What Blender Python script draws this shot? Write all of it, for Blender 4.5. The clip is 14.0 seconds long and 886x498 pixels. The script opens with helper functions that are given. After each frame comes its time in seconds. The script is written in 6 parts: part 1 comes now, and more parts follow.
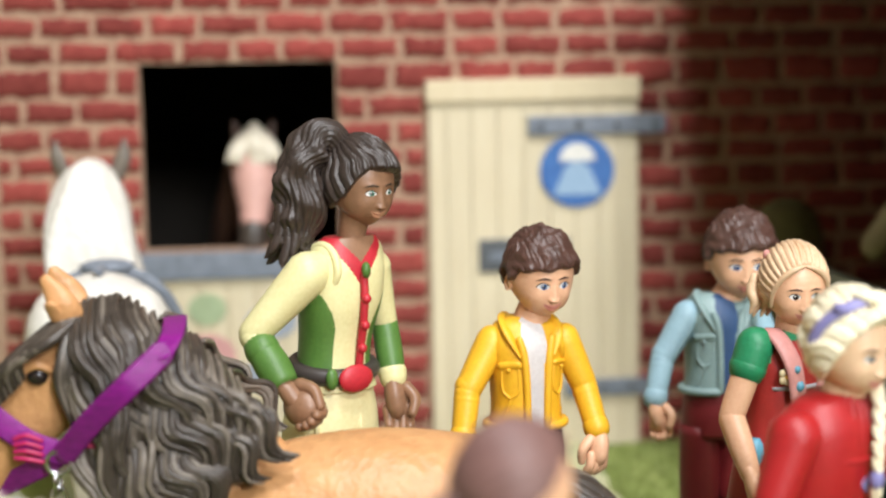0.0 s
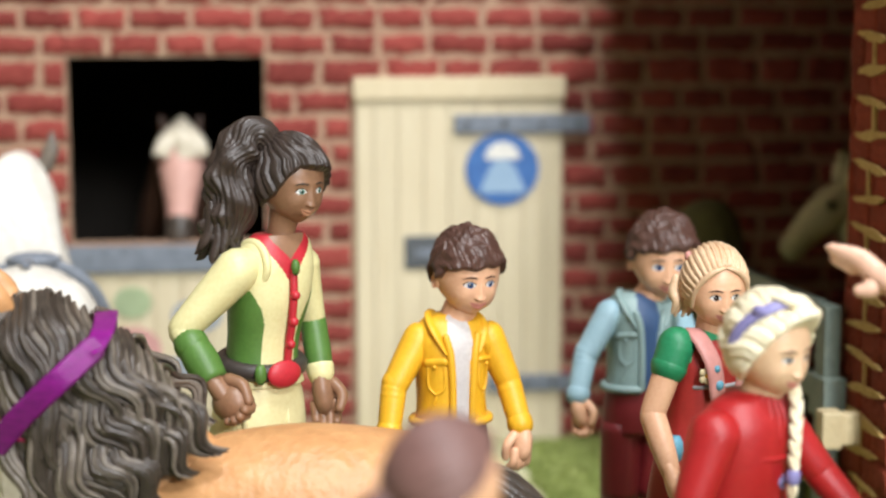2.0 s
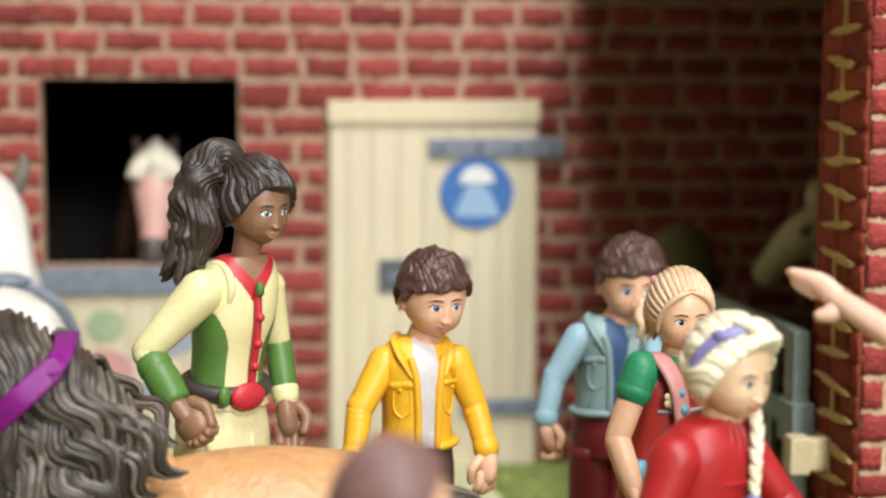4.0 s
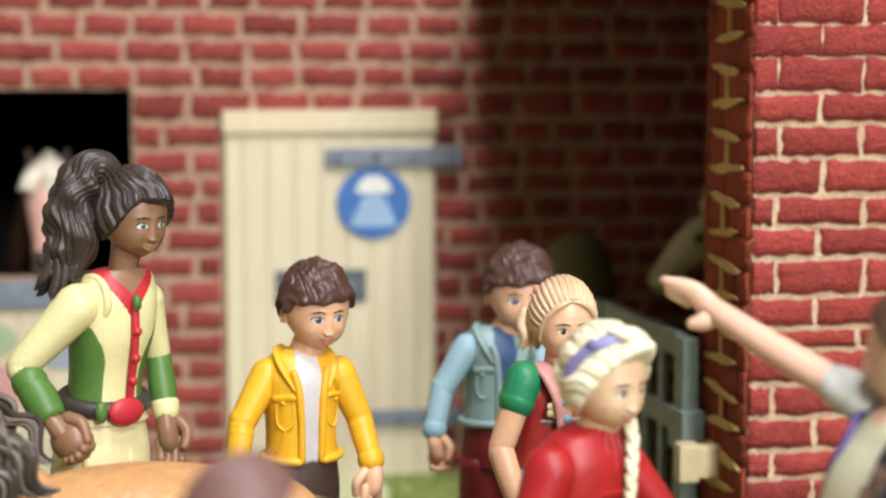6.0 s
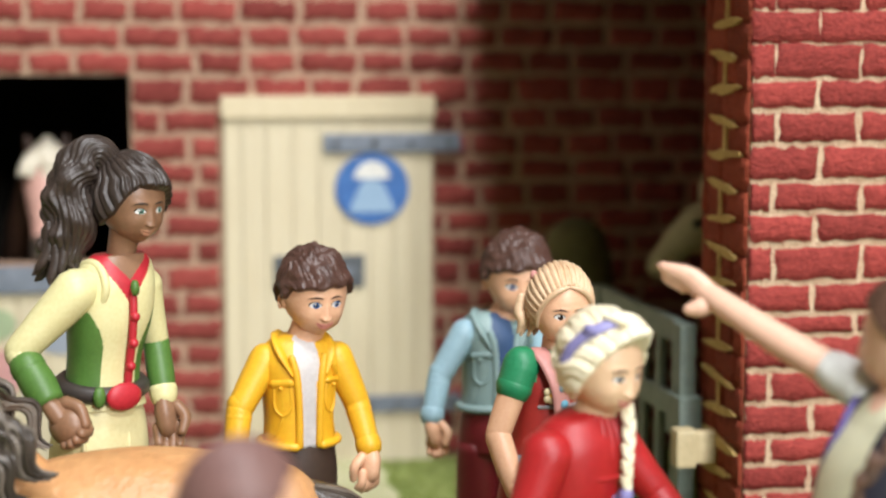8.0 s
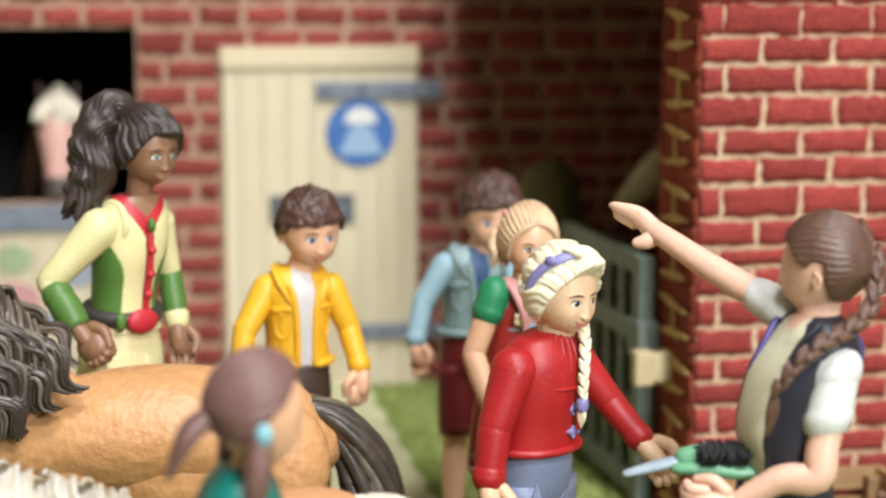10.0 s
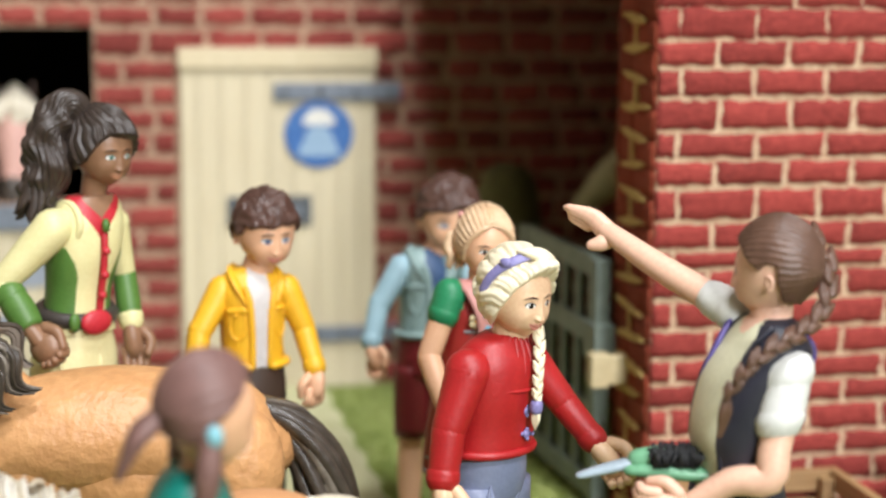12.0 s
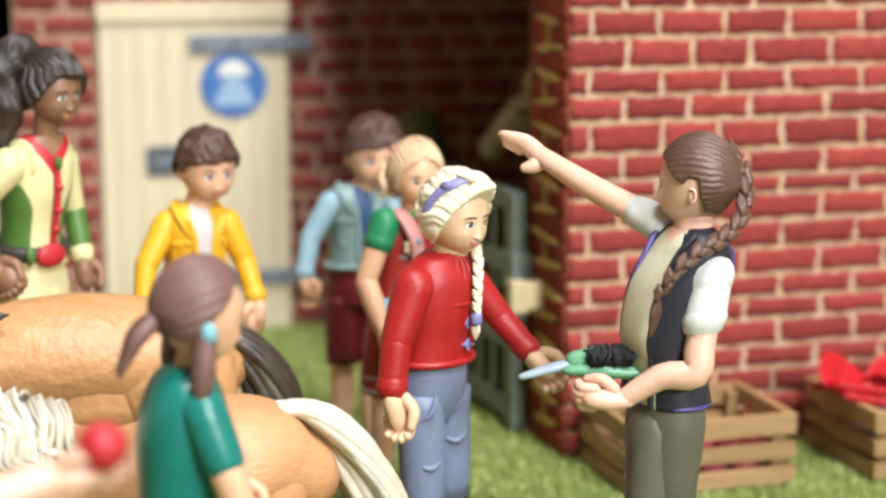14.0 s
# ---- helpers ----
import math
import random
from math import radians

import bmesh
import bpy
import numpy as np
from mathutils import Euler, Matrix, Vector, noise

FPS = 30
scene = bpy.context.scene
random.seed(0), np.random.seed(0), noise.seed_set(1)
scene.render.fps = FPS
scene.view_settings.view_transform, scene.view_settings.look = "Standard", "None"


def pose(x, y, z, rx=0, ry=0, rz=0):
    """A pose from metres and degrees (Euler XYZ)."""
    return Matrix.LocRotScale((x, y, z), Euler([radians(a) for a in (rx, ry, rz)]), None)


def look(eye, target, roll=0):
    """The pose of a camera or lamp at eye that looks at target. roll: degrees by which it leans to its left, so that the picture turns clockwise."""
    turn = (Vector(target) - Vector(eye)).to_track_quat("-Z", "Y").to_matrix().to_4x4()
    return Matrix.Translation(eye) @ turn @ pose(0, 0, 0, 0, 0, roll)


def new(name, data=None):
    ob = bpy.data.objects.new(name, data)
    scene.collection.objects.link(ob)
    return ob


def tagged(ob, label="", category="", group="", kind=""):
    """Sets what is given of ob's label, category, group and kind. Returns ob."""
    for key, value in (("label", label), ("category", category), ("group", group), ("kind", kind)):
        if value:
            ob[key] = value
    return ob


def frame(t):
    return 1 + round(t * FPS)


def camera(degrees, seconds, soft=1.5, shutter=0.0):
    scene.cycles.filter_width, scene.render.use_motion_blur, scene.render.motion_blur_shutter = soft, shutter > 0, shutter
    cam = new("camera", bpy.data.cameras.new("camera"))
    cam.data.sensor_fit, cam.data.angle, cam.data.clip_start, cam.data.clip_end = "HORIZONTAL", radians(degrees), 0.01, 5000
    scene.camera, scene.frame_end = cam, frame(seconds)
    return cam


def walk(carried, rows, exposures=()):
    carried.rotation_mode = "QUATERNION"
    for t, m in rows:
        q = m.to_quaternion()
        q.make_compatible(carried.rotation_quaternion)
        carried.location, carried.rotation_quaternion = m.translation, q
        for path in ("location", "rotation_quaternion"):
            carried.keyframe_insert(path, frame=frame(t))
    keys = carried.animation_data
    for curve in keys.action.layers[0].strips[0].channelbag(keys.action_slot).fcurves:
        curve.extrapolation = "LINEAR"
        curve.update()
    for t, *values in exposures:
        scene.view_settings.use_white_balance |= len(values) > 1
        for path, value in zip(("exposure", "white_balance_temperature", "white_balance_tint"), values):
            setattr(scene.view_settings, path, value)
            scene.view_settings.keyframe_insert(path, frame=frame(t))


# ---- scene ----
CM = 0.01


def aim(x, y, z, yaw, pitch, roll):
    """Camera pose: centimetres, then turn to the left, tilt up and roll in degrees."""
    return pose(x * CM, y * CM, z * CM, 90 + pitch, 0, yaw) @ pose(0, 0, 0, 0, 0, roll)


cam = camera(28.0, 14.0, soft=2.3)
cam.data.dof.use_dof = True
cam.data.dof.focus_distance = 0.53
cam.data.dof.aperture_fstop = 8.0
walk(cam, [
    (0, aim(-6.24, -83.70, 21.14, -4.69, -7.73, -1.08)),
    (0.5, aim(-6.49, -83.67, 21.05, -5.22, -8.09, -0.74)),
    (1, aim(-6.52, -83.73, 21.18, -5.82, -8.37, -0.47)),
    (1.5, aim(-6.26, -83.73, 21.52, -6.38, -8.32, -0.33)),
    (2, aim(-6.54, -84.42, 21.42, -7.27, -7.99, -0.08)),
    (2.2, aim(-6.23, -84.36, 21.54, -6.87, -8.17, -0.10)),
    (4.3, aim(-5.63, -84.45, 21.23, -7.86, -7.12, 0.30)),
    (4.5, aim(-5.33, -84.42, 21.10, -8.08, -7.19, 0.27)),
    (5, aim(-4.65, -84.35, 21.11, -8.91, -7.12, 0.16)),
    (5.5, aim(-4.57, -84.40, 21.62, -9.72, -6.98, 0.25)),
    (6, aim(-4.43, -84.24, 21.35, -10.04, -6.89, 0.03)),
    (6.5, aim(-4.35, -84.05, 21.46, -10.02, -7.00, 0.03)),
    (7, aim(-4.44, -84.10, 21.77, -10.22, -7.08, 0.09)),
    (7.5, aim(-4.40, -84.02, 21.56, -10.19, -7.16, 0.13)),
    (8, aim(-4.39, -84.33, 21.36, -10.06, -7.35, 0.10)),
    (8.2, aim(-4.64, -84.53, 21.36, -10.05, -7.62, 0.03)),
    (10.3, aim(-5.37, -91.33, 22.65, -10.68, -9.44, 0.01)),
    (10.5, aim(-5.15, -91.34, 22.83, -10.90, -9.31, 0.02)),
    (11, aim(-4.96, -90.85, 23.05, -11.29, -9.24, 0.30)),
    (11.5, aim(-4.75, -90.69, 22.62, -11.67, -9.10, 0.40)),
    (12, aim(-5.15, -90.98, 22.34, -11.71, -9.30, 0.46)),
    (12.5, aim(-5.24, -91.50, 22.11, -11.71, -9.32, 0.52)),
    (13, aim(-6.38, -92.04, 21.82, -12.45, -9.50, 0.61)),
    (13.5, aim(-7.55, -93.11, 21.66, -14.73, -9.66, 0.58)),
    (14, aim(-8.32, -94.53, 21.59, -15.99, -10.26, -0.03)),
], exposures=[(0, 0.0), (4, -0.05), (12.5, -0.05), (14, 0.1)])

# ---- world, lamps ----
world = bpy.data.worlds.new("room_dark")
world.use_nodes = True
world.node_tree.nodes["Background"].inputs[0].default_value = (1.0, 0.9, 0.78, 1)
world.node_tree.nodes["Background"].inputs[1].default_value = 0.065
scene.world = world


def area_lamp(name, eye, target, size, watts, colour):
    data = bpy.data.lights.new(name, "AREA")
    data.shape, data.size, data.energy, data.color = "DISK", size, watts, colour
    ob = new(name, data)
    ob.matrix_world = look(eye, target)
    return ob


area_lamp("ceiling_spot", (0.55, -2.2, 1.9), (0.02, -0.25, 0.08), 0.34, 44, (0.94, 0.965, 1.0))
# Added frontal fill without a known source, to lift the figures' front sides.
area_lamp("front_fill", (0.56, -2.5, 0.95), (0.02, -0.3, 0.08), 0.45, 38, (0.94, 0.965, 1.0))
area_lamp("ceiling_lamp", (0.14, -1.0, 1.9), (0.04, -0.36, 0.05), 0.4, 31, (0.94, 0.965, 1.0))


# ---- materials ----
def material(name, rgb, rough=0.5, second=None, mix=0.5, scale=120.0, bump=0.15, fine=700.0, metal=0.0, spread=0.0, coat=0.0, spec=0.5, stretch=(1, 1, 1), depth=0.0006, grit=0.18):
    """Base colour broken up by two noises, fine relief, and a spread of value from piece to piece."""
    m = bpy.data.materials.new(name)
    m.use_nodes = True
    nt = m.node_tree
    nodes, link = nt.nodes, nt.links.new
    b = nodes["Principled BSDF"]
    b.inputs["Roughness"].default_value, b.inputs["Metallic"].default_value = rough, metal
    b.inputs["Coat Weight"].default_value, b.inputs["Specular IOR Level"].default_value = coat, spec
    geo, mp = nodes.new("ShaderNodeNewGeometry"), nodes.new("ShaderNodeMapping")
    mp.inputs["Scale"].default_value = stretch
    link(geo.outputs["Position"], mp.inputs["Vector"])
    big, small = nodes.new("ShaderNodeTexNoise"), nodes.new("ShaderNodeTexNoise")
    big.inputs["Scale"].default_value, small.inputs["Scale"].default_value = scale, fine
    big.inputs["Detail"].default_value, small.inputs["Detail"].default_value = 5, 3
    link(mp.outputs[0], big.inputs["Vector"])
    link(mp.outputs[0], small.inputs["Vector"])
    ramp = nodes.new("ShaderNodeValToRGB")
    ramp.color_ramp.elements[0].position, ramp.color_ramp.elements[1].position = 0.5 - mix / 2, 0.5 + mix / 2
    second = second or tuple(c * 0.78 for c in rgb)
    ramp.color_ramp.elements[0].color, ramp.color_ramp.elements[1].color = (*second, 1), (*rgb, 1)
    link(big.outputs["Fac"], ramp.inputs["Fac"])
    out = ramp.outputs["Color"]
    grain = nodes.new("ShaderNodeMix")
    grain.data_type, grain.blend_type = "RGBA", "OVERLAY"
    grain.inputs["Factor"].default_value = grit
    link(out, grain.inputs["A"])
    link(small.outputs["Fac"], grain.inputs["B"])
    out = grain.outputs["Result"]
    if spread:
        info, hsv, rng = nodes.new("ShaderNodeObjectInfo"), nodes.new("ShaderNodeHueSaturation"), nodes.new("ShaderNodeMapRange")
        rng.inputs["To Min"].default_value, rng.inputs["To Max"].default_value = 1 - spread, 1 + spread
        link(info.outputs["Random"], rng.inputs["Value"])
        link(rng.outputs[0], hsv.inputs["Value"])
        link(out, hsv.inputs["Color"])
        out = hsv.outputs["Color"]
    link(out, b.inputs["Base Color"])
    if bump:
        bp = nodes.new("ShaderNodeBump")
        bp.inputs["Strength"].default_value, bp.inputs["Distance"].default_value = bump, depth
        link(small.outputs["Fac"], bp.inputs["Height"])
        link(bp.outputs["Normal"], b.inputs["Normal"])
    return m


M = {}


def colour(name, rgb, **kw):
    M[name] = material(name, rgb, **kw)


colour("brick_red", (0.34, 0.056, 0.046), second=(0.23, 0.034, 0.028), rough=0.85, scale=330, bump=1.0, fine=900, spread=0.2, spec=0.2, depth=0.0011, grit=0.55, stretch=(0.8, 0.8, 1.25))
colour("brick_back", (0.30, 0.066, 0.052), second=(0.205, 0.036, 0.030), rough=0.85, scale=220, bump=1.0, fine=900, spread=0.28, spec=0.2, depth=0.0011, grit=0.55)
colour("brick_brown", (0.31, 0.062, 0.032), second=(0.22, 0.042, 0.022), rough=0.85, scale=330, bump=1.0, fine=900, spread=0.2, spec=0.2, depth=0.0011, grit=0.55, stretch=(0.8, 0.8, 1.25))
colour("mortar", (0.70, 0.55, 0.37), second=(0.50, 0.30, 0.19), rough=0.9, scale=420, bump=1.0, fine=900, depth=0.0014, spec=0.2)
colour("mortar_dull", (0.55, 0.39, 0.265), second=(0.36, 0.20, 0.135), rough=0.9, scale=420, bump=1.0, fine=900, depth=0.0014, spec=0.2)
colour("mortar_ochre", (0.62, 0.44, 0.17), second=(0.46, 0.30, 0.10), rough=0.9, scale=300, bump=0.5, fine=1800, spec=0.2)
colour("cream_paint", (0.67, 0.57, 0.385), second=(0.61, 0.505, 0.32), rough=0.6, scale=60, bump=0.1, stretch=(4, 4, 0.4))
colour("cream_board", (0.65, 0.57, 0.40), second=(0.585, 0.49, 0.325), rough=0.65, scale=70, bump=0.12, stretch=(6, 6, 0.4), spread=0.04)
colour("grey_iron", (0.21, 0.235, 0.28), second=(0.13, 0.15, 0.18), rough=0.5, scale=200, bump=0.3)
colour("dark_plate", (0.10, 0.11, 0.12), second=(0.06, 0.065, 0.07), rough=0.5, scale=200, bump=0.2)
colour("sign_blue", (0.045, 0.15, 0.40), second=(0.03, 0.11, 0.33), rough=0.45, scale=200, bump=0.05)
colour("sign_pale", (0.30, 0.42, 0.55), second=(0.24, 0.36, 0.50), rough=0.45, scale=200, bump=0.05)
colour("sign_white", (0.78, 0.76, 0.70), rough=0.45, scale=200, bump=0.05)
colour("grass_mat", (0.29, 0.35, 0.09), second=(0.13, 0.175, 0.035), rough=0.95, scale=90, bump=1.0, fine=1200, spec=0.1, depth=0.002)
colour("path_pale", (0.68, 0.65, 0.42), second=(0.50, 0.50, 0.26), rough=0.9, scale=110, bump=0.8, fine=900, spec=0.15, depth=0.0015, mix=0.6)
colour("grass_blade", (0.52, 0.55, 0.22), second=(0.23, 0.30, 0.08), rough=0.9, scale=60, bump=0, spec=0.15)
# Near-black colour in place of shade, for inner walls and ceilings.
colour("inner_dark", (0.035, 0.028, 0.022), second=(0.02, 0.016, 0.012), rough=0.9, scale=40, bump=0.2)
colour("room_paint", (0.52, 0.46, 0.38), rough=0.9, scale=3, bump=0.05)
colour("gate_green", (0.20, 0.24, 0.20), second=(0.13, 0.165, 0.14), rough=0.55, scale=150, bump=0.25)
colour("latch_cream", (0.56, 0.46, 0.27), second=(0.46, 0.36, 0.20), rough=0.5, scale=150, bump=0.15)
colour("crate_wood", (0.40, 0.25, 0.112), second=(0.25, 0.14, 0.055), rough=0.6, scale=60, bump=0.6, fine=400, stretch=(0.6, 0.6, 5), spread=0.12)
colour("print_pink", (0.62, 0.32, 0.30), rough=0.6, scale=90, bump=0.05)
colour("print_green", (0.36, 0.44, 0.26), rough=0.6, scale=90, bump=0.05)
colour("print_slate", (0.30, 0.33, 0.38), rough=0.6, scale=90, bump=0.05)


# ---- mesh helpers, in centimetres ----
def spline(pts, sub):
    """Catmull-Rom through rows of numbers."""
    p = np.array(pts, float)
    if len(p) < 2 or sub < 2:
        return p
    q = np.vstack([2 * p[0] - p[1], p, 2 * p[-1] - p[-2]])
    rows = []
    for i in range(1, len(q) - 2):
        for k in range(sub):
            t = k / sub
            a, b, c, d = q[i - 1], q[i], q[i + 1], q[i + 2]
            rows.append(0.5 * (2 * b + (c - a) * t + (2 * a - 5 * b + 4 * c - d) * t * t + (3 * b - a - 3 * c + d) * t ** 3))
    rows.append(q[-2])
    return np.array(rows)


def skin(bm, loops, mi, closed=True):
    """Quads between rings of vertices; fans close both ends."""
    n = len(loops[0])
    for i in range(len(loops) - 1):
        for k in range(n):
            f = bm.faces.new((loops[i][k], loops[i][(k + 1) % n], loops[i + 1][(k + 1) % n], loops[i + 1][k]))
            f.material_index = mi(i / (len(loops) - 1), k / n) if callable(mi) else mi
            f.smooth = True
    if closed:
        for loop, turn in ((loops[0], True), (loops[-1], False)):
            mid = bm.verts.new(sum((v.co for v in loop), Vector()) / n)
            for k in range(n):
                a, b = loop[k], loop[(k + 1) % n]
                f = bm.faces.new((b, a, mid) if turn else (a, b, mid))
                f.material_index = mi(0.0 if turn else 1.0, k / n) if callable(mi) else mi
                f.smooth = True


def tube(bm, pts, rads, mi=0, seg=10, sub=4, flat=1.0, round_ends=True, side=None):
    """A rounded, tapering sweep. flat squashes the section across the direction 'side'."""
    if np.isscalar(rads):
        rads = [rads] * len(pts)
    rows = spline([(*p, r) for p, r in zip(pts, rads)], sub)
    c, r = rows[:, :3], np.maximum(rows[:, 3], 0.002)
    d = np.gradient(c, axis=0)
    d /= np.linalg.norm(d, axis=1)[:, None] + 1e-9
    if round_ends:
        c = np.vstack([c[0] - d[0] * r[0] * 0.8, c[0] - d[0] * r[0] * 0.45, c, c[-1] + d[-1] * r[-1] * 0.45, c[-1] + d[-1] * r[-1] * 0.8])
        r = np.r_[r[0] * 0.42, r[0] * 0.84, r, r[-1] * 0.84, r[-1] * 0.42]
        d = np.vstack([d[0], d[0], d, d[-1], d[-1]])
    u = np.cross(d[0], side if side is not None else (0.31, 0.87, 0.37))
    if np.linalg.norm(u) < 1e-3:
        u = np.cross(d[0], (1, 0, 0))
    loops = []
    for p, way, rad in zip(c, d, r):
        u = u - way * (u @ way)
        u /= np.linalg.norm(u) + 1e-9
        v = np.cross(way, u)
        loops.append([bm.verts.new(p + rad * (math.cos(a) * u + flat * math.sin(a) * v)) for a in np.linspace(0, 2 * math.pi, seg, endpoint=False)])
    skin(bm, loops, mi)


def loft(bm, rings, mi=0, head=0.0, seg=32, sub=4, square=2.0):
    """Upright sections (x, y, z, half depth, half width) for a front that looks along 'head'. mi may be a function of (height 0..1, angle from the front)."""
    rows = spline(rings, sub)
    h = radians(head)
    f, s = np.array((math.cos(h), math.sin(h), 0)), np.array((-math.sin(h), math.cos(h), 0))
    loops = []
    for x, y, z, rf, rs in rows:
        loop = []
        for a in np.linspace(0, 2 * math.pi, seg, endpoint=False):
            ca, sa = math.cos(a), math.sin(a)
            k = (abs(ca) ** square + abs(sa) ** square) ** (-1 / square)
            loop.append(bm.verts.new(np.array((x, y, z)) + k * (rf * ca * f + rs * sa * s)))
        loops.append(loop)
    pick = (lambda i, k: mi(i, (k * 360 + 540 + 180 / seg) % 360 - 180)) if callable(mi) else mi
    skin(bm, loops, pick)


def ball(bm, c, r, mi=0, head=0.0, tilt=0.0, seg=14):
    """An ellipsoid: half sizes along the front, to the left and up."""
    r = (r, r, r) if np.isscalar(r) else r
    m = Matrix.Translation(c) @ Euler((0, radians(tilt), radians(head))).to_matrix().to_4x4() @ Matrix.Diagonal((*r, 1))
    loops = []
    for e in np.linspace(-math.pi / 2, math.pi / 2, max(7, seg * 2 // 3 + 1))[1:-1]:
        loops.append([bm.verts.new(m @ Vector((math.cos(e) * math.cos(a), math.cos(e) * math.sin(a), math.sin(e)))) for a in np.linspace(0, 2 * math.pi, seg, endpoint=False)])
    skin(bm, loops, mi)


def block(bm, lo, hi, bevel=0.05, mi=0, turn=None, wobble=0.0):
    """A box with bevelled edges between two corners; turn: a matrix applied about its centre."""
    lo, hi = Vector(lo), Vector(hi)
    size, mid = hi - lo, (lo + hi) / 2
    t = bmesh.new()
    bmesh.ops.create_cube(t, size=1, matrix=Matrix.Diagonal((*size, 1)))
    if bevel:
        bmesh.ops.bevel(t, geom=t.edges[:], offset=bevel, segments=2, affect="EDGES", profile=0.7)
    m = Matrix.Translation(mid) @ (turn.to_4x4() if turn else Matrix())
    old = {v: bm.verts.new(m @ (v.co + Vector([random.uniform(-wobble, wobble) for _ in range(3)]))) for v in t.verts}
    for f in t.faces:
        g = bm.faces.new([old[v] for v in f.verts])
        g.material_index = mi
    t.free()


def disc(bm, c, rx, rz, depth, mi=0, seg=40, a0=0.0, a1=360.0):
    """A plate facing -y: a full oval, or the slice of it between two angles."""
    full = abs(a1 - a0) >= 360
    angles = np.linspace(radians(a0), radians(a1), seg, endpoint=not full)
    x, y, z = c
    front = [bm.verts.new((x + rx * math.cos(a), y - depth, z + rz * math.sin(a))) for a in angles]
    back = [bm.verts.new((x + rx * math.cos(a), y, z + rz * math.sin(a))) for a in angles]
    bm.faces.new(front).material_index = mi
    bm.faces.new(back[::-1]).material_index = mi
    n = len(front)
    for k in range(n):
        bm.faces.new((front[k], back[k], back[(k + 1) % n], front[(k + 1) % n])).material_index = mi


def mesh_of(bm, name, mats, origin=(0, 0, 0)):
    bm.transform(Matrix.Translation(-Vector(origin)))
    bm.transform(Matrix.Scale(CM, 4))
    bmesh.ops.recalc_face_normals(bm, faces=bm.faces[:])
    me = bpy.data.meshes.new(name)
    bm.to_mesh(me)
    bm.free()
    for m in ([mats] if isinstance(mats, str) else mats):
        me.materials.append(M[m])
    return me


def part(name, bm, mats, parent=None, label="", origin=(0, 0, 0)):
    """One mesh object from a bmesh, as a thing of its own or under a thing."""
    ob = new(name, mesh_of(bm, name, mats, origin))
    ob.location = Vector(origin) * CM
    if parent:
        ob.parent = parent
        ob.matrix_parent_inverse = parent.matrix_basis.inverted()
    return tagged(ob, label)


def root(name, x=0, y=0, z=0):
    ob = new(name)
    ob.empty_display_size = 0.01
    ob.location = Vector((x, y, z)) * CM
    return ob


def made(fn, *args, **kw):
    bm = bmesh.new()
    fn(bm, *args, **kw)
    return bm


# ---- the setting ----
ground = part("ground", made(block, (-90, -110, -0.6), (90, 60, 0), 0), "grass_mat")
tagged(ground, "green flocked grass mat under the toy yard", "ground", kind="structure")


def path_bed(bm):
    """Worn strip with a wavering edge that leads to the door."""
    ys = np.linspace(-25.0, -0.3, 90)
    top = [[bm.verts.new((x + (0.12 * math.sin(1.7 * y) if side else 0.1 * math.sin(2.3 * y)), y, z)) for side, x, z in ((0, 0.3, 0.0), (0, 0.42, 0.14), (0, 2.6, 0.16), (0, 5.0, 0.16), (1, 7.1, 0.14), (1, 7.25, 0.0))] for y in ys]
    for a, b in zip(top, top[1:]):
        for k in range(5):
            bm.faces.new((a[k], a[k + 1], b[k + 1], b[k])).smooth = True


path = part("path", made(path_bed), "path_pale")
tagged(path, "pale worn strip of path leading to the stable door", "path", kind="structure")

WINDOW = (-13.4, -4.25, 10.0, 18.8)
TOP = 30.0


def wall_with_window(bm):
    x0, x1, z0, z1 = WINDOW
    for lo, hi in (((-60, 0, 0), (x0, 1.2, TOP)), ((x0, 0, z1), (x1, 1.2, TOP)), ((x0, 0, 0), (x1, 1.2, z0)), ((x1, 0, 0), (62, 1.2, TOP))):
        block(bm, lo, hi, 0)


wall_back = part("wall_back", made(wall_with_window), "mortar_dull")
tagged(wall_back, "red brick stable wall with a dark window opening", "wall", kind="structure")
wall_right = part("wall_right", made(block, (16.0, -28.0, 0), (62, -23.3, TOP), 0.12), "mortar")
tagged(wall_right, "red brick corner building with pale mortar joints", "wall", kind="structure")
wall_reveal = part("wall_reveal", made(block, (15.93, -27.86, 0), (16.0, -23.35, TOP), 0.0), "brick_brown")
tagged(wall_reveal, "brown brick end face with ochre mortar beside the passage", "wall", kind="structure")


# Inner walls whose near-black colour carries the dark of an unlit stable.
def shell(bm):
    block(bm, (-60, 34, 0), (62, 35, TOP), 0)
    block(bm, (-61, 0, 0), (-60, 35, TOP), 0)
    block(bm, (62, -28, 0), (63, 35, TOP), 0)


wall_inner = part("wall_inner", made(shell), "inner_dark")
tagged(wall_inner, "inner walls of the stable, near-black in place of shade", "wall", kind="structure")
# Unseen ceiling; the lower slab is added to keep lamplight off the passage.
shading_ceiling = part("ceiling", made(lambda bm: (block(bm, (-61, 0, TOP), (63, 35, TOP + 1), 0), block(bm, (12.2, -27.9, 24.2), (63, 0, 25.2), 0))), "inner_dark")
tagged(shading_ceiling, "added near-black ceiling over the stable, with a slab that shades the passage", "ceiling", kind="structure")


def room(bm):
    for lo, hi in (((-210, -330, -5), (-205, 200, 260)), ((205, -330, -5), (210, 200, 260)), ((-210, 200, -5), (210, 205, 260)), ((-210, -335, -5), (210, -330, 260)), ((-210, -335, -5), (210, 205, -0.6))):
        block(bm, lo, hi, 0)


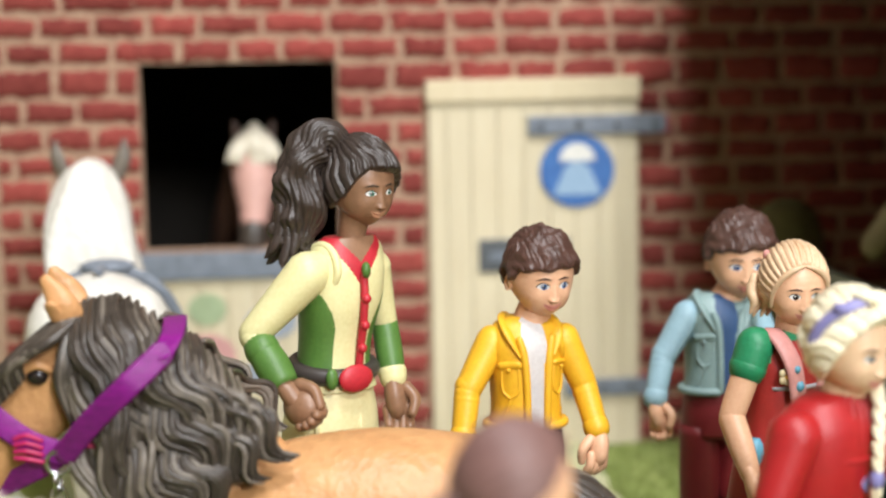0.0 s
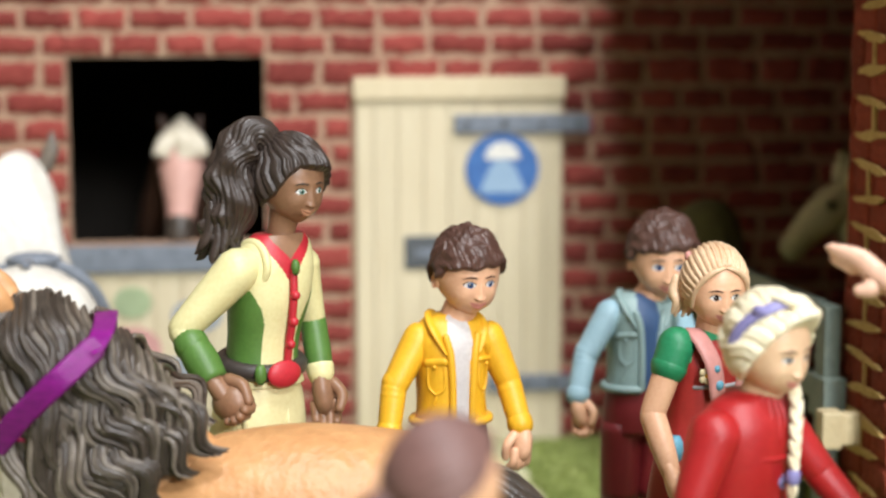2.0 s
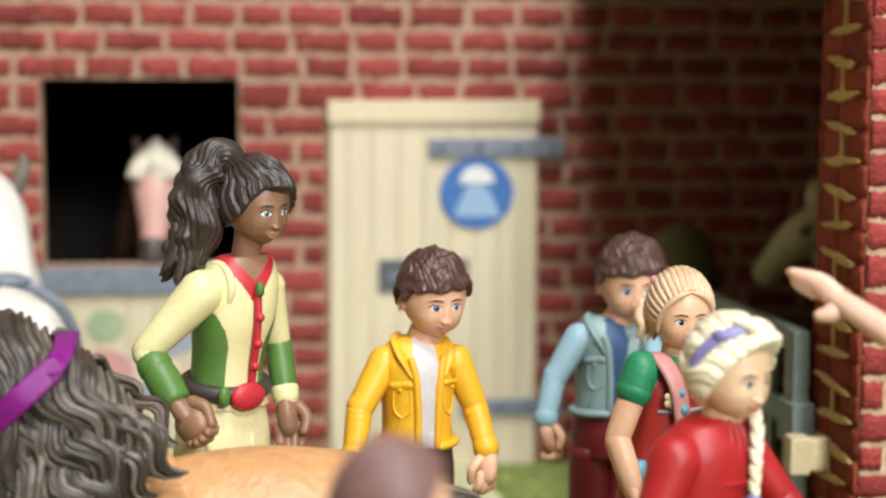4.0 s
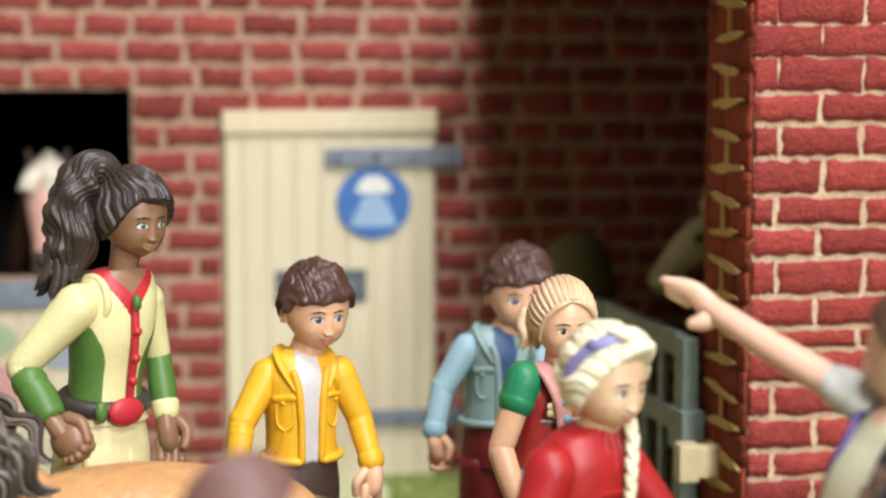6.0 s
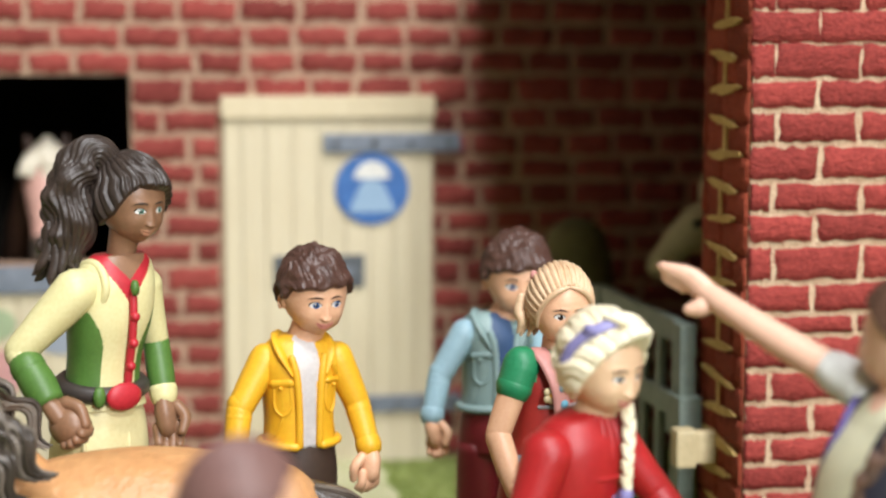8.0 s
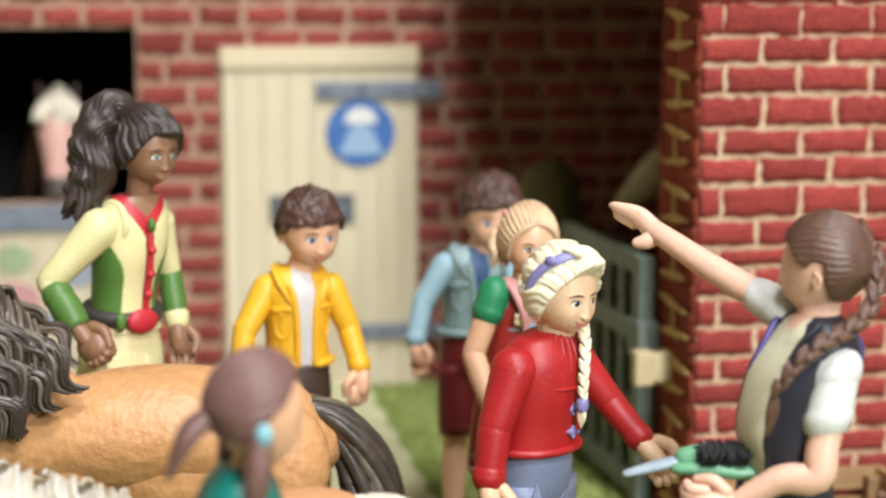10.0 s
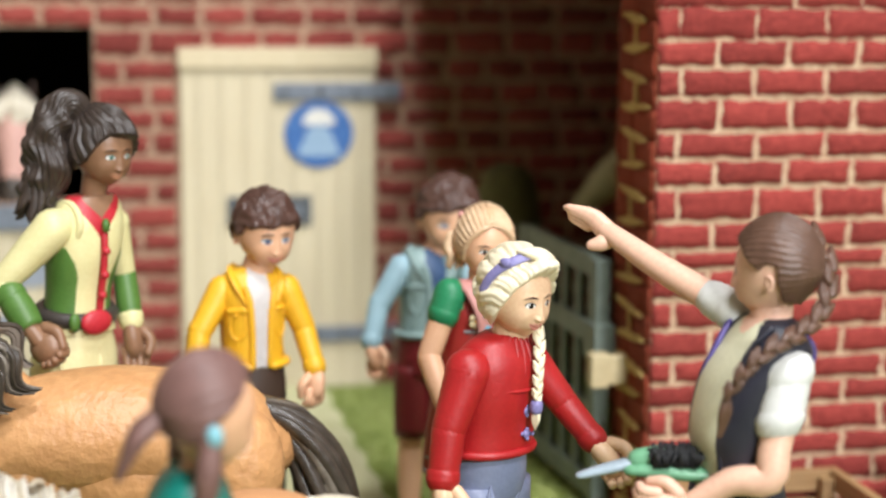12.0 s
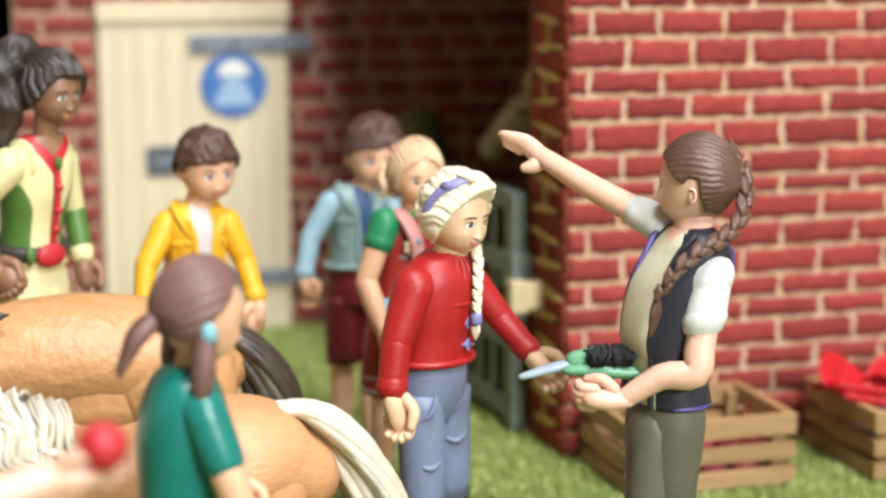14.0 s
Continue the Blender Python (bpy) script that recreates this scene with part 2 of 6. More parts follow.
room_walls = part("wall_room", made(room), "room_paint")
tagged(room_walls, "plain walls of the room around the display", "wall", kind="structure")
room_ceiling = part("ceiling_room", made(block, (-210, -335, 260), (210, 205, 265), 0), "room_paint")
tagged(room_ceiling, "plain ceiling of the room", "ceiling", kind="structure")

# ---- door with lintel, planks, strap hinges, sign and plate ----
door = root("door_1", 5, -0.2, 0)
tagged(door, "cream plank stable door with grey strap hinges and a round blue sign", "door", kind="structure")
part("lintel", made(block, (-0.1, -0.75, 16.75), (10.05, 0, 17.8), 0.08), "cream_paint", door)
part("backing", made(block, (0.05, -0.3, 0), (9.9, 0, 16.75), 0), "cream_paint", door)
x = 0.0
for w in (0.85, 1.15, 1.25, 1.2, 1.3, 1.2, 1.15, 1.0, 0.85):
    part("plank", made(block, (x + 0.012, -0.5, 0.0), (x + w - 0.012, -0.3, 16.75), 0.05), "cream_board", door)
    x += w
for x0, z0, z1 in ((4.7, 15.12, 16.0), (6.3, 2.5, 3.3)):
    hinge = part("strap_hinge", made(block, (x0, -0.78, z0), (11.3, -0.5, z1), 0.06), "grey_iron", door, "grey painted strap hinge")
    for k in range(4):
        part("stud", made(ball, (x0 + 0.6 + k * (10.7 - x0) / 3.3, -0.8, (z0 + z1) / 2), (0.16, 0.16, 0.16)), "dark_plate", hinge)
sign = part("sign", made(disc, (7.02, -0.5, 13.38), 1.78, 1.72, 0.16), "sign_blue", door, "round blue safety sign")
part("emblem", made(disc, (7.02, -0.66, 13.85), 0.85, 0.85, 0.04, a0=0, a1=180), "sign_white", sign)


def figure(bm):
    v = [bm.verts.new((7.02 + a, -0.70, b)) for a, b in ((-1.15, 12.25), (1.15, 12.25), (0.6, 13.5), (0.25, 13.8), (-0.25, 13.8), (-0.6, 13.5))]
    out = bmesh.ops.extrude_face_region(bm, geom=[bm.faces.new(v)])
    for e in out["geom"]:
        if isinstance(e, bmesh.types.BMVert):
            e.co.y += 0.04


part("emblem", made(figure), "sign_pale", sign)
plate = part("plate", made(block, (2.3, -0.68, 8.65), (6.65, -0.5, 10.2), 0.05), "dark_plate", door, "small dark grey name plate")
for k, (a, b) in enumerate(((2.8, 3.9), (4.1, 4.6), (4.9, 6.1))):
    part("bar", made(block, (a, -0.72, 9.2), (b, -0.68, 9.6), 0.0), "grey_iron", plate)

# ---- window: sill, half door with printed pictures ----
window = root("window_1", -8.8, 0, 10)
tagged(window, "dark open stable window with grey sill over a cream half door", "window", kind="structure")
part("sill", made(block, (-14.0, -0.9, 8.75), (-3.9, 1.0, 9.95), 0.1), "grey_iron", window, "grey sill")
half = part("half_door", made(block, (-13.6, -0.45, 0.2), (-4.3, 0, 8.75), 0.08), "cream_paint", window)
for k in range(7):
    part("plank", made(block, (-13.55 + k * 1.32, -0.6, 0.25), (-13.55 + k * 1.32 + 1.27, -0.45, 8.7), 0.05), "cream_board", half)
for c, rx, rz, mt in (((-10.6, -0.6, 7.3), 0.9, 0.75, "print_green"), ((-10.6, -0.6, 5.0), 1.3, 1.1, "print_pink"), ((-7.6, -0.6, 6.6), 1.2, 0.8, "print_slate"), ((-7.9, -0.6, 4.0), 1.5, 0.7, "print_slate")):
    part("picture", made(disc, c, rx, rz, 0.08), mt, half)


# ---- paints of the figures ----
SKIN = dict(rough=0.42, bump=0.08, scale=150, mix=0.9, fine=900, spec=0.5)
colour("skin_dark", (0.26, 0.137, 0.075), second=(0.22, 0.113, 0.06), **SKIN)
colour("skin_tan", (0.74, 0.43, 0.265), second=(0.69, 0.39, 0.235), **SKIN)
colour("skin_fair", (0.77, 0.48, 0.35), second=(0.72, 0.43, 0.31), **SKIN)
colour("skin_cream", (0.74, 0.50, 0.315), second=(0.69, 0.45, 0.28), **SKIN)
HAIR = dict(rough=0.38, bump=0.35, scale=220, mix=0.5, fine=1200)
colour("hair_black", (0.050, 0.034, 0.027), second=(0.026, 0.018, 0.014), **HAIR)
colour("hair_brown", (0.098, 0.047, 0.035), second=(0.058, 0.027, 0.020), **HAIR)
colour("hair_chestnut", (0.135, 0.070, 0.047), second=(0.085, 0.042, 0.027), **HAIR)
# Brown hair made lighter: sheen of a top-lit head put into the colour.
colour("hair_brown_lit", (0.19, 0.098, 0.085), second=(0.14, 0.07, 0.06), rough=0.5, bump=0.35, scale=220, mix=0.5, fine=1200)
colour("hair_honey", (0.72, 0.52, 0.34), second=(0.58, 0.38, 0.22), **HAIR)
colour("hair_blond", (0.84, 0.77, 0.58), second=(0.77, 0.67, 0.46), **HAIR)
PAINT = dict(rough=0.48, bump=0.12, scale=130, mix=0.7, fine=800)
colour("cream_shirt", (0.70, 0.65, 0.34), second=(0.65, 0.59, 0.29), **PAINT)
colour("cream_trousers", (0.74, 0.67, 0.37), second=(0.66, 0.58, 0.29), **PAINT)
colour("leaf_green", (0.085, 0.19, 0.035), second=(0.065, 0.15, 0.026), **PAINT)
colour("crimson", (0.50, 0.022, 0.035), second=(0.42, 0.016, 0.026), **PAINT)
colour("belt_black", (0.045, 0.035, 0.03), **PAINT)
colour("mustard", (0.80, 0.44, 0.022), second=(0.72, 0.37, 0.015), **PAINT)
colour("tee_white", (0.62, 0.58, 0.56), **PAINT)
colour("trousers_brown", (0.055, 0.032, 0.022), **PAINT)
colour("denim_pale", (0.33, 0.50, 0.58), second=(0.28, 0.44, 0.51), **PAINT)
colour("denim_teal", (0.26, 0.37, 0.36), second=(0.22, 0.31, 0.30), **PAINT)
colour("tee_blue", (0.028, 0.07, 0.165), **PAINT)
colour("maroon", (0.17, 0.012, 0.016), second=(0.13, 0.008, 0.011), **PAINT)
colour("shoe_grey", (0.25, 0.26, 0.27), **PAINT)
colour("emerald", (0.018, 0.24, 0.10), second=(0.012, 0.18, 0.07), **PAINT)
colour("dress_red", (0.33, 0.022, 0.018), second=(0.26, 0.015, 0.012), **PAINT)
colour("strap_pink", (0.60, 0.27, 0.24), **PAINT)
colour("button_blue", (0.10, 0.30, 0.40), **PAINT)
colour("trim_grey", (0.34, 0.33, 0.34), **PAINT)
colour("jumper_red", (0.40, 0.012, 0.014), second=(0.32, 0.008, 0.010), rough=0.46, bump=0.2, scale=130, mix=0.7, fine=800)
colour("lavender", (0.24, 0.22, 0.46), **PAINT)
colour("jeans", (0.20, 0.23, 0.34), second=(0.155, 0.18, 0.28), **PAINT)
colour("vest_navy", (0.022, 0.022, 0.036), second=(0.015, 0.015, 0.025), **PAINT)
colour("piping_violet", (0.10, 0.075, 0.26), **PAINT)
colour("shirt_white", (0.68, 0.68, 0.655), second=(0.62, 0.62, 0.59), **PAINT)
colour("shirt_ivory", (0.68, 0.66, 0.47), **PAINT)
colour("trousers_olive", (0.125, 0.115, 0.082), second=(0.10, 0.09, 0.062), **PAINT)
colour("teal_top", (0.008, 0.185, 0.150), second=(0.005, 0.14, 0.11), rough=0.32, bump=0.12, scale=130, mix=0.7, fine=800)
colour("clip_blue", (0.22, 0.48, 0.55), **PAINT)
colour("eye_white", (0.80, 0.78, 0.75), rough=0.3, bump=0)
colour("eye_blue", (0.04, 0.10, 0.25), rough=0.25, bump=0)
colour("eye_green", (0.07, 0.20, 0.16), rough=0.25, bump=0)
colour("eye_dark", (0.02, 0.014, 0.012), rough=0.25, bump=0)
colour("lip", (0.64, 0.25, 0.20), rough=0.35, bump=0)
colour("lip_brown", (0.50, 0.25, 0.15), rough=0.35, bump=0)


class Sculpt:
    """A painted figure cast in one piece: one mesh, several paints."""

    def __init__(self, x, y, slim=1.0):
        self.bm, self.mats, self.base, self.slim = bmesh.new(), [], (x, y, 0), slim
        self.rnd, self.pieces = random.Random(int(abs(x * 31 + y * 17))), []

    def ix(self, m):
        if m not in self.mats:
            self.mats.append(m)
        return self.mats.index(m)

    def tube(self, pts, rads, m, **kw):
        if kw.get("seg", 10) >= 16:
            rads = [r * self.slim for r in rads] if isinstance(rads, list) else rads * self.slim
        tube(self.bm, pts, rads, self.ix(m), **kw)

    def ball(self, c, r, m, **kw):
        if not isinstance(r, tuple) and r > 0.5:
            r *= self.slim
        ball(self.bm, c, r, self.ix(m), **kw)

    def loft(self, rings, m, **kw):
        if callable(m):
            f = lambda t, a: self.ix(m(t, a))
        else:
            f = self.ix(m)
        loft(self.bm, rings, f, **kw)

    def piece(self, name, label=""):
        """What follows becomes a part of its own."""
        self.pieces.append((name, label, bmesh.new(), []))
        self.bm, self.mats = self.pieces[-1][2:]

    def done(self, name, label, category, group="", shape=None):
        if not self.pieces:
            return tagged(part(name, self.bm, self.mats, origin=self.base), label, category, group)
        thing = root(name, *self.base)
        for piece, text, bm, mats in self.pieces:
            for v in bm.verts if shape else ():
                v.co = shape(v.co)
            part(piece, bm, mats, thing, text)
        return tagged(thing, label, category, group)


class Head:
    """Shape of a head: a skull that narrows to the chin, with a modelled face. az from the front to the left, el up, in degrees."""

    def __init__(self, c, size, head, tilt=0.0):
        self.c, self.h = np.array(c, float), size
        a, b = radians(head), radians(tilt)
        self.f = np.array((math.cos(a) * math.cos(b), math.sin(a) * math.cos(b), math.sin(b)))
        self.s = np.array((-math.sin(a), math.cos(a), 0))
        self.u = np.cross(self.f, self.s)
        self.head = head

    def local(self, az, el):
        """Front, left and up of a place on the skull, in head sizes; az and el may be arrays."""
        a, e = np.radians(az), np.radians(el)
        f, s, u = np.cos(e) * np.cos(a), np.cos(e) * np.sin(a), np.sin(e) + 0 * np.cos(a)
        low = np.maximum(0.0, -u)
        w = 0.81 * (1 - 0.22 * low ** 2.2)
        d = 0.88 * (1 - np.where(f > 0, 0.04 * low ** 2, 0.42 * low))
        ce, se = abs(np.cos(e)), abs(np.sin(e))
        full = (ce ** 3.2 + se ** 3.2) ** (-1 / 3.2) - 1
        k = 1 + np.where(u < 0, full * np.clip(np.cos(a) * 1.4, 0, 1), 0)
        return d * f * k, w * s * (1 + 0.5 * (k - 1)), u * (1 + 0.75 * (k - 1))

    def world(self, f, s, u):
        return self.c + self.h * (np.asarray(f)[..., None] * self.f + np.asarray(s)[..., None] * self.s + np.asarray(u)[..., None] * self.u)

    def at(self, az, el, k=1.0):
        f, s, u = self.local(az, el)
        return self.world(f * k, s * k, u * k)

    def relief(self, f, s, u):
        """How far the face stands out of the plain skull: sockets, nose, cheeks, lips, chin and jaw."""
        g = lambda s0, u0, ss, su: np.exp(-((s - s0) / ss) ** 2 - ((u - u0) / su) ** 2)
        both = lambda s0, u0, ss, su: g(s0, u0, ss, su) + g(-s0, u0, ss, su)
        k = -0.035 * both(0.28, -0.20, 0.15, 0.11) + 0.016 * both(0.27, -0.21, 0.10, 0.07) + 0.018 * both(0.25, 0.0, 0.2, 0.06)
        t = np.clip((-0.10 - u) / 0.40, 0, 1)
        under = np.clip((u + 0.575) / 0.075, 0, 1)
        k = k + (0.02 + 0.105 * t ** 1.4) * np.clip((0.02 - u) / 0.12, 0, 1) * under * under * (3 - 2 * under) * np.exp(-(s / (0.055 + 0.04 * t)) ** 2)
        k = k + 0.05 * both(0.085, -0.495, 0.045, 0.045) + 0.035 * both(0.40, -0.50, 0.18, 0.16) + 0.045 * g(0, -0.71, 0.22, 0.13)
        k = k + 0.028 * g(0, -0.672, 0.15, 0.028) + 0.034 * g(0, -0.765, 0.11, 0.032) - 0.02 * np.exp(-((u + 0.715 - 1.5 * s * s) / 0.014) ** 2) * np.clip((0.24 - abs(s)) / 0.06, 0, 1)
        k = k - 0.02 * g(0, -0.84, 0.16, 0.04) + 0.07 * g(0, -0.96, 0.2, 0.1) + 0.03 * both(0.42, -0.74, 0.16, 0.16)
        return k * np.clip(f / 0.25, 0, 1)

    def face(self, sc, m, eye, lip, brow, size=1.0, lash="eye_dark"):
        """Head with a moulded face and painted eyes, brows and lips."""
        els = np.r_[np.linspace(-88, -70, 6), np.linspace(-68.5, 13, 100), np.linspace(17, 88, 12)]
        azs = np.r_[np.linspace(-62, 62, 150), np.linspace(66, 294, 34)]
        az, el = np.meshgrid(azs, els)
        f, s, u = self.local(az, el)
        k = 1 + self.relief(f, s, u)
        pts = self.world(f * k, s * k, u * k)
        rows = [[sc.bm.verts.new(p) for p in row] for row in pts]
        mid = lambda q: (q[:-1, :] + np.roll(q, -1, 1)[:-1, :] + q[1:, :] + np.roll(q, -1, 1)[1:, :]) / 4
        fm, sm, um = mid(f), mid(s), mid(u)
        e, v, a = abs(sm) - 0.275, um + 0.215, 0.135 * size
        arch = np.clip(1 - (e / a) ** 2, 0, 1)
        lid, floor_ = 0.088 * size * arch ** 0.8, -0.058 * size * arch
        inside = (abs(e) < a) & (v < lid) & (v > floor_)
        gaze = np.hypot(e - 0.015 * np.sign(sm), v - 0.012)
        paint = np.full(sm.shape, sc.ix(m))
        lip_line = um + 0.715 - 1.5 * sm * sm
        paint[(lip_line > 0) & (lip_line < 0.078 * (1 - (sm / 0.26) ** 2) - 0.012 * np.exp(-(sm / 0.03) ** 2)) & (abs(sm) < 0.26)] = sc.ix(lip)
        paint[(lip_line <= 0) & (lip_line > -0.095 * (1 - (sm / 0.23) ** 2)) & (abs(sm) < 0.23)] = sc.ix(lip)
        paint[inside] = sc.ix("eye_white")
        paint[inside & (gaze < 0.072 * size)] = sc.ix(eye)
        paint[inside & (gaze < 0.036 * size)] = sc.ix("eye_dark")
        # Small white dot on the iris, a painted glint.
        paint[inside & (np.hypot(e - 0.015 * np.sign(sm) + 0.024 * np.sign(sm), v - 0.040) < 0.017)] = sc.ix("eye_white")
        paint[(abs(e) < a * 1.08) & (v >= lid) & (v < 0.088 * size * np.clip(1 - (e / (a * 1.12)) ** 2, 0, 1) ** 0.8 + 0.018 + 0.06 * np.clip(e, 0, 1))] = sc.ix(lash)
        ridge = v - 0.165 - 0.045 * (1 - (e / 0.18) ** 2) + 0.05 * e
        paint[(abs(e) < 0.18) & (abs(ridge) < 0.025 * np.clip(1.15 - ((e + 0.03) / 0.19) ** 2, 0, 1))] = sc.ix(brow)
        paint[fm <= 0.05] = sc.ix(m)
        n = len(azs)
        for i in range(len(els) - 1):
            for j in range(n):
                q = sc.bm.faces.new((rows[i][j], rows[i][(j + 1) % n], rows[i + 1][(j + 1) % n], rows[i + 1][j]))
                q.material_index, q.smooth = int(paint[i, j]), True
        h = self.h
        for sgn in (1, -1):
            c = self.at(sgn * 93, -14, 1.0)
            out = self.s * sgn
            sc.ball(c, (0.11 * h, 0.05 * h, 0.17 * h), m, head=self.head - sgn * 12, seg=14)
            rim = [c + h * (-self.f * 0.11 * math.sin(q) + self.u * 0.16 * math.cos(q)) + out * (0.045 * h + 0.02 * h * math.sin(q)) for q in np.linspace(-0.7, 2.9, 9)]
            sc.tube(rim, [0.02 * h, *[0.036 * h] * 7, 0.03 * h], m, seg=7, sub=2)

    def lock(self, sc, way, r, m, lift=1.05, wave=0.0, seg=7, tip=0.35):
        """A lock of hair over the skull through (az, el) pairs."""
        pts = [self.at(a, e, lift + (wave * sc.rnd.uniform(-1, 1))) for a, e in way]
        n = len(pts)
        sc.tube(pts, [r * (0.4 if k == 0 else 1 - (1 - tip) * (k / (n - 1)) ** 2) for k in range(n)], m, seg=seg, sub=4)


def shell(sc, hd, m, line, thick, pole, n, amp, wave=0.0, bulge=None, edge=8.0, tousle=0.0):
    """Moulded hair: a shell over the skull above a hairline, grooved by strands that run towards a pole."""
    def axis(az, el):
        a, e = np.radians(az), np.radians(el)
        return np.stack((np.cos(e) * np.cos(a), np.cos(e) * np.sin(a), np.sin(e) + 0 * a), -1)
    p = axis(*[np.float64(v) for v in pole])
    q = np.cross(p, (0.1, 0.2, 1.0))
    q /= np.linalg.norm(q)
    o = np.cross(p, q)
    az, el = np.meshgrid(np.linspace(-180, 180, 240, endpoint=False), np.linspace(-66, 89, 96))
    d = axis(az, el)
    th, phi = np.arccos(np.clip(d @ p, -1, 1)), np.arctan2(d @ o, d @ q)
    x = n * phi / 2 + wave * np.sin(th * 5 + 3 * np.sin(phi)) + 0.4 * wave * np.sin(th * 11 + 5 * np.sin(phi))
    x = x + tousle * (np.sin(th * 6.1 + 2.3 * np.sin(phi * 2 + 1)) + 0.7 * np.sin(th * 9.7 - phi * 3))
    ridge = np.sqrt(abs(np.sin(x))) * 0.8 + 0.2 * abs(np.sin(x * 2 + 0.6))
    if tousle:
        ridge = ridge * (0.6 + 0.4 * np.sin(th * 9 + phi * 2.0 + 1.5 * np.sin(phi * 3))) + 0.35 * np.sin(th * 13 + 2 * np.sin(phi * 5)) * np.sin(phi * 6 + 2 * np.sin(th * 7))
    ridge = ridge + 0.22 * abs(np.sin(x * 2.7 + 1.3 * np.sin(th * 4 + phi))) - 0.11
    c = np.clip((el - np.vectorize(line)(az)) / edge, 0, 1)
    c = c * c * (3 - 2 * c)
    k = 0.9 + c * (0.1 + thick + amp * (ridge - 0.5))
    if bulge:
        k = k + c * np.vectorize(bulge)(az, el)
    f, s_, u = hd.local(az, el)
    skin(sc.bm, [[sc.bm.verts.new(v) for v in row] for row in hd.world(f * k, s_ * k, u * k)], sc.ix(m))


def tail(sc, pts, width, n, amp, m, flat=1.0):
    """A hanging switch of wavy hair, grooved along its length."""
    c = spline(pts, 14)
    d = np.gradient(c, axis=0)
    rows = []
    for k in range(len(c)):
        t = k / (len(c) - 1)
        w = d[k] / np.linalg.norm(d[k])
        e = np.cross(w, (0.15, -1, 0.1))
        e /= np.linalg.norm(e)
        g = np.cross(e, w)
        mid = c[k] + e * 0.16 * math.sin(t * 16) * t
        row = []
        for phi in np.linspace(0, 2 * math.pi, 84, endpoint=False):
            x = n * phi / 2 + 2.6 * math.sin(t * 13 + math.sin(phi)) + 1.3 * math.sin(t * 25 + 3 * math.sin(phi))
            r = width(t) * (1 + amp * (math.sqrt(abs(math.sin(x))) - 0.6) + 0.13 * math.sin(t * 24 + 2 * phi + 2 * math.sin(phi)) * min(1, 3 * t) + 0.07 * math.sin(t * 41 - 3 * phi) * min(1, 3 * t))
            row.append(sc.bm.verts.new(mid + r * (e * math.cos(phi) + g * math.sin(phi) * flat)))
        rows.append(row)
    skin(sc.bm, rows, sc.ix(m))


def short_hair(sc, hd, m, lift=0.0):
    """Moulded short hair: a thick cap with tousled locks, a clean fringe and short sideburns."""
    def line(az):
        a = abs(az)
        if a < 58:
            return 8 + lift + 0.05 * az + 1.5 * math.sin(az * 0.16)
        return np.interp(a, (58, 74, 82, 90, 106, 116, 180), (8 + lift, -8, -10, 2, 2, -26, -40))
    shell(sc, hd, m, line, 0.15, (-150, 62), 26, 0.09, 0.9, lambda az, el: 0.05 * math.exp(-((az - 20) / 50) ** 2 - ((el - 34) / 20) ** 2), edge=5.0, tousle=0.9)


def hand(sc, wrist, way, size, m, thumb=(0, 0, 1), curl=0.5):
    """Palm, four fingers that curl, and a thumb."""
    w = np.array(way, float)
    w /= np.linalg.norm(w)
    t = np.array(thumb, float)
    t -= w * (t @ w)
    t /= np.linalg.norm(t) + 1e-9
    n = np.cross(w, t)
    p = np.array(wrist, float)
    sc.tube([p - w * 0.1 * size, p + w * 0.45 * size, p + w * 0.95 * size], [0.36 * size, 0.52 * size, 0.48 * size], m, flat=0.7, side=t)
    for k in range(4):
        o = p + w * 0.95 * size + t * (0.33 - 0.22 * k) * size
        ln = size * (0.85, 0.95, 0.9, 0.7)[k]
        sc.tube([o, o + w * ln * 0.5 + n * curl * ln * 0.15, o + w * ln * (0.95 - 0.6 * curl) + n * curl * ln * 0.75], [0.19 * size, 0.18 * size, 0.15 * size], m, seg=8)
    sc.tube([p + w * 0.35 * size + t * 0.35 * size, p + w * 0.75 * size + t * 0.62 * size + n * 0.15 * size, p + w * 1.2 * size + t * 0.5 * size + n * 0.35 * size], [0.22 * size, 0.2 * size, 0.15 * size], m, seg=8)


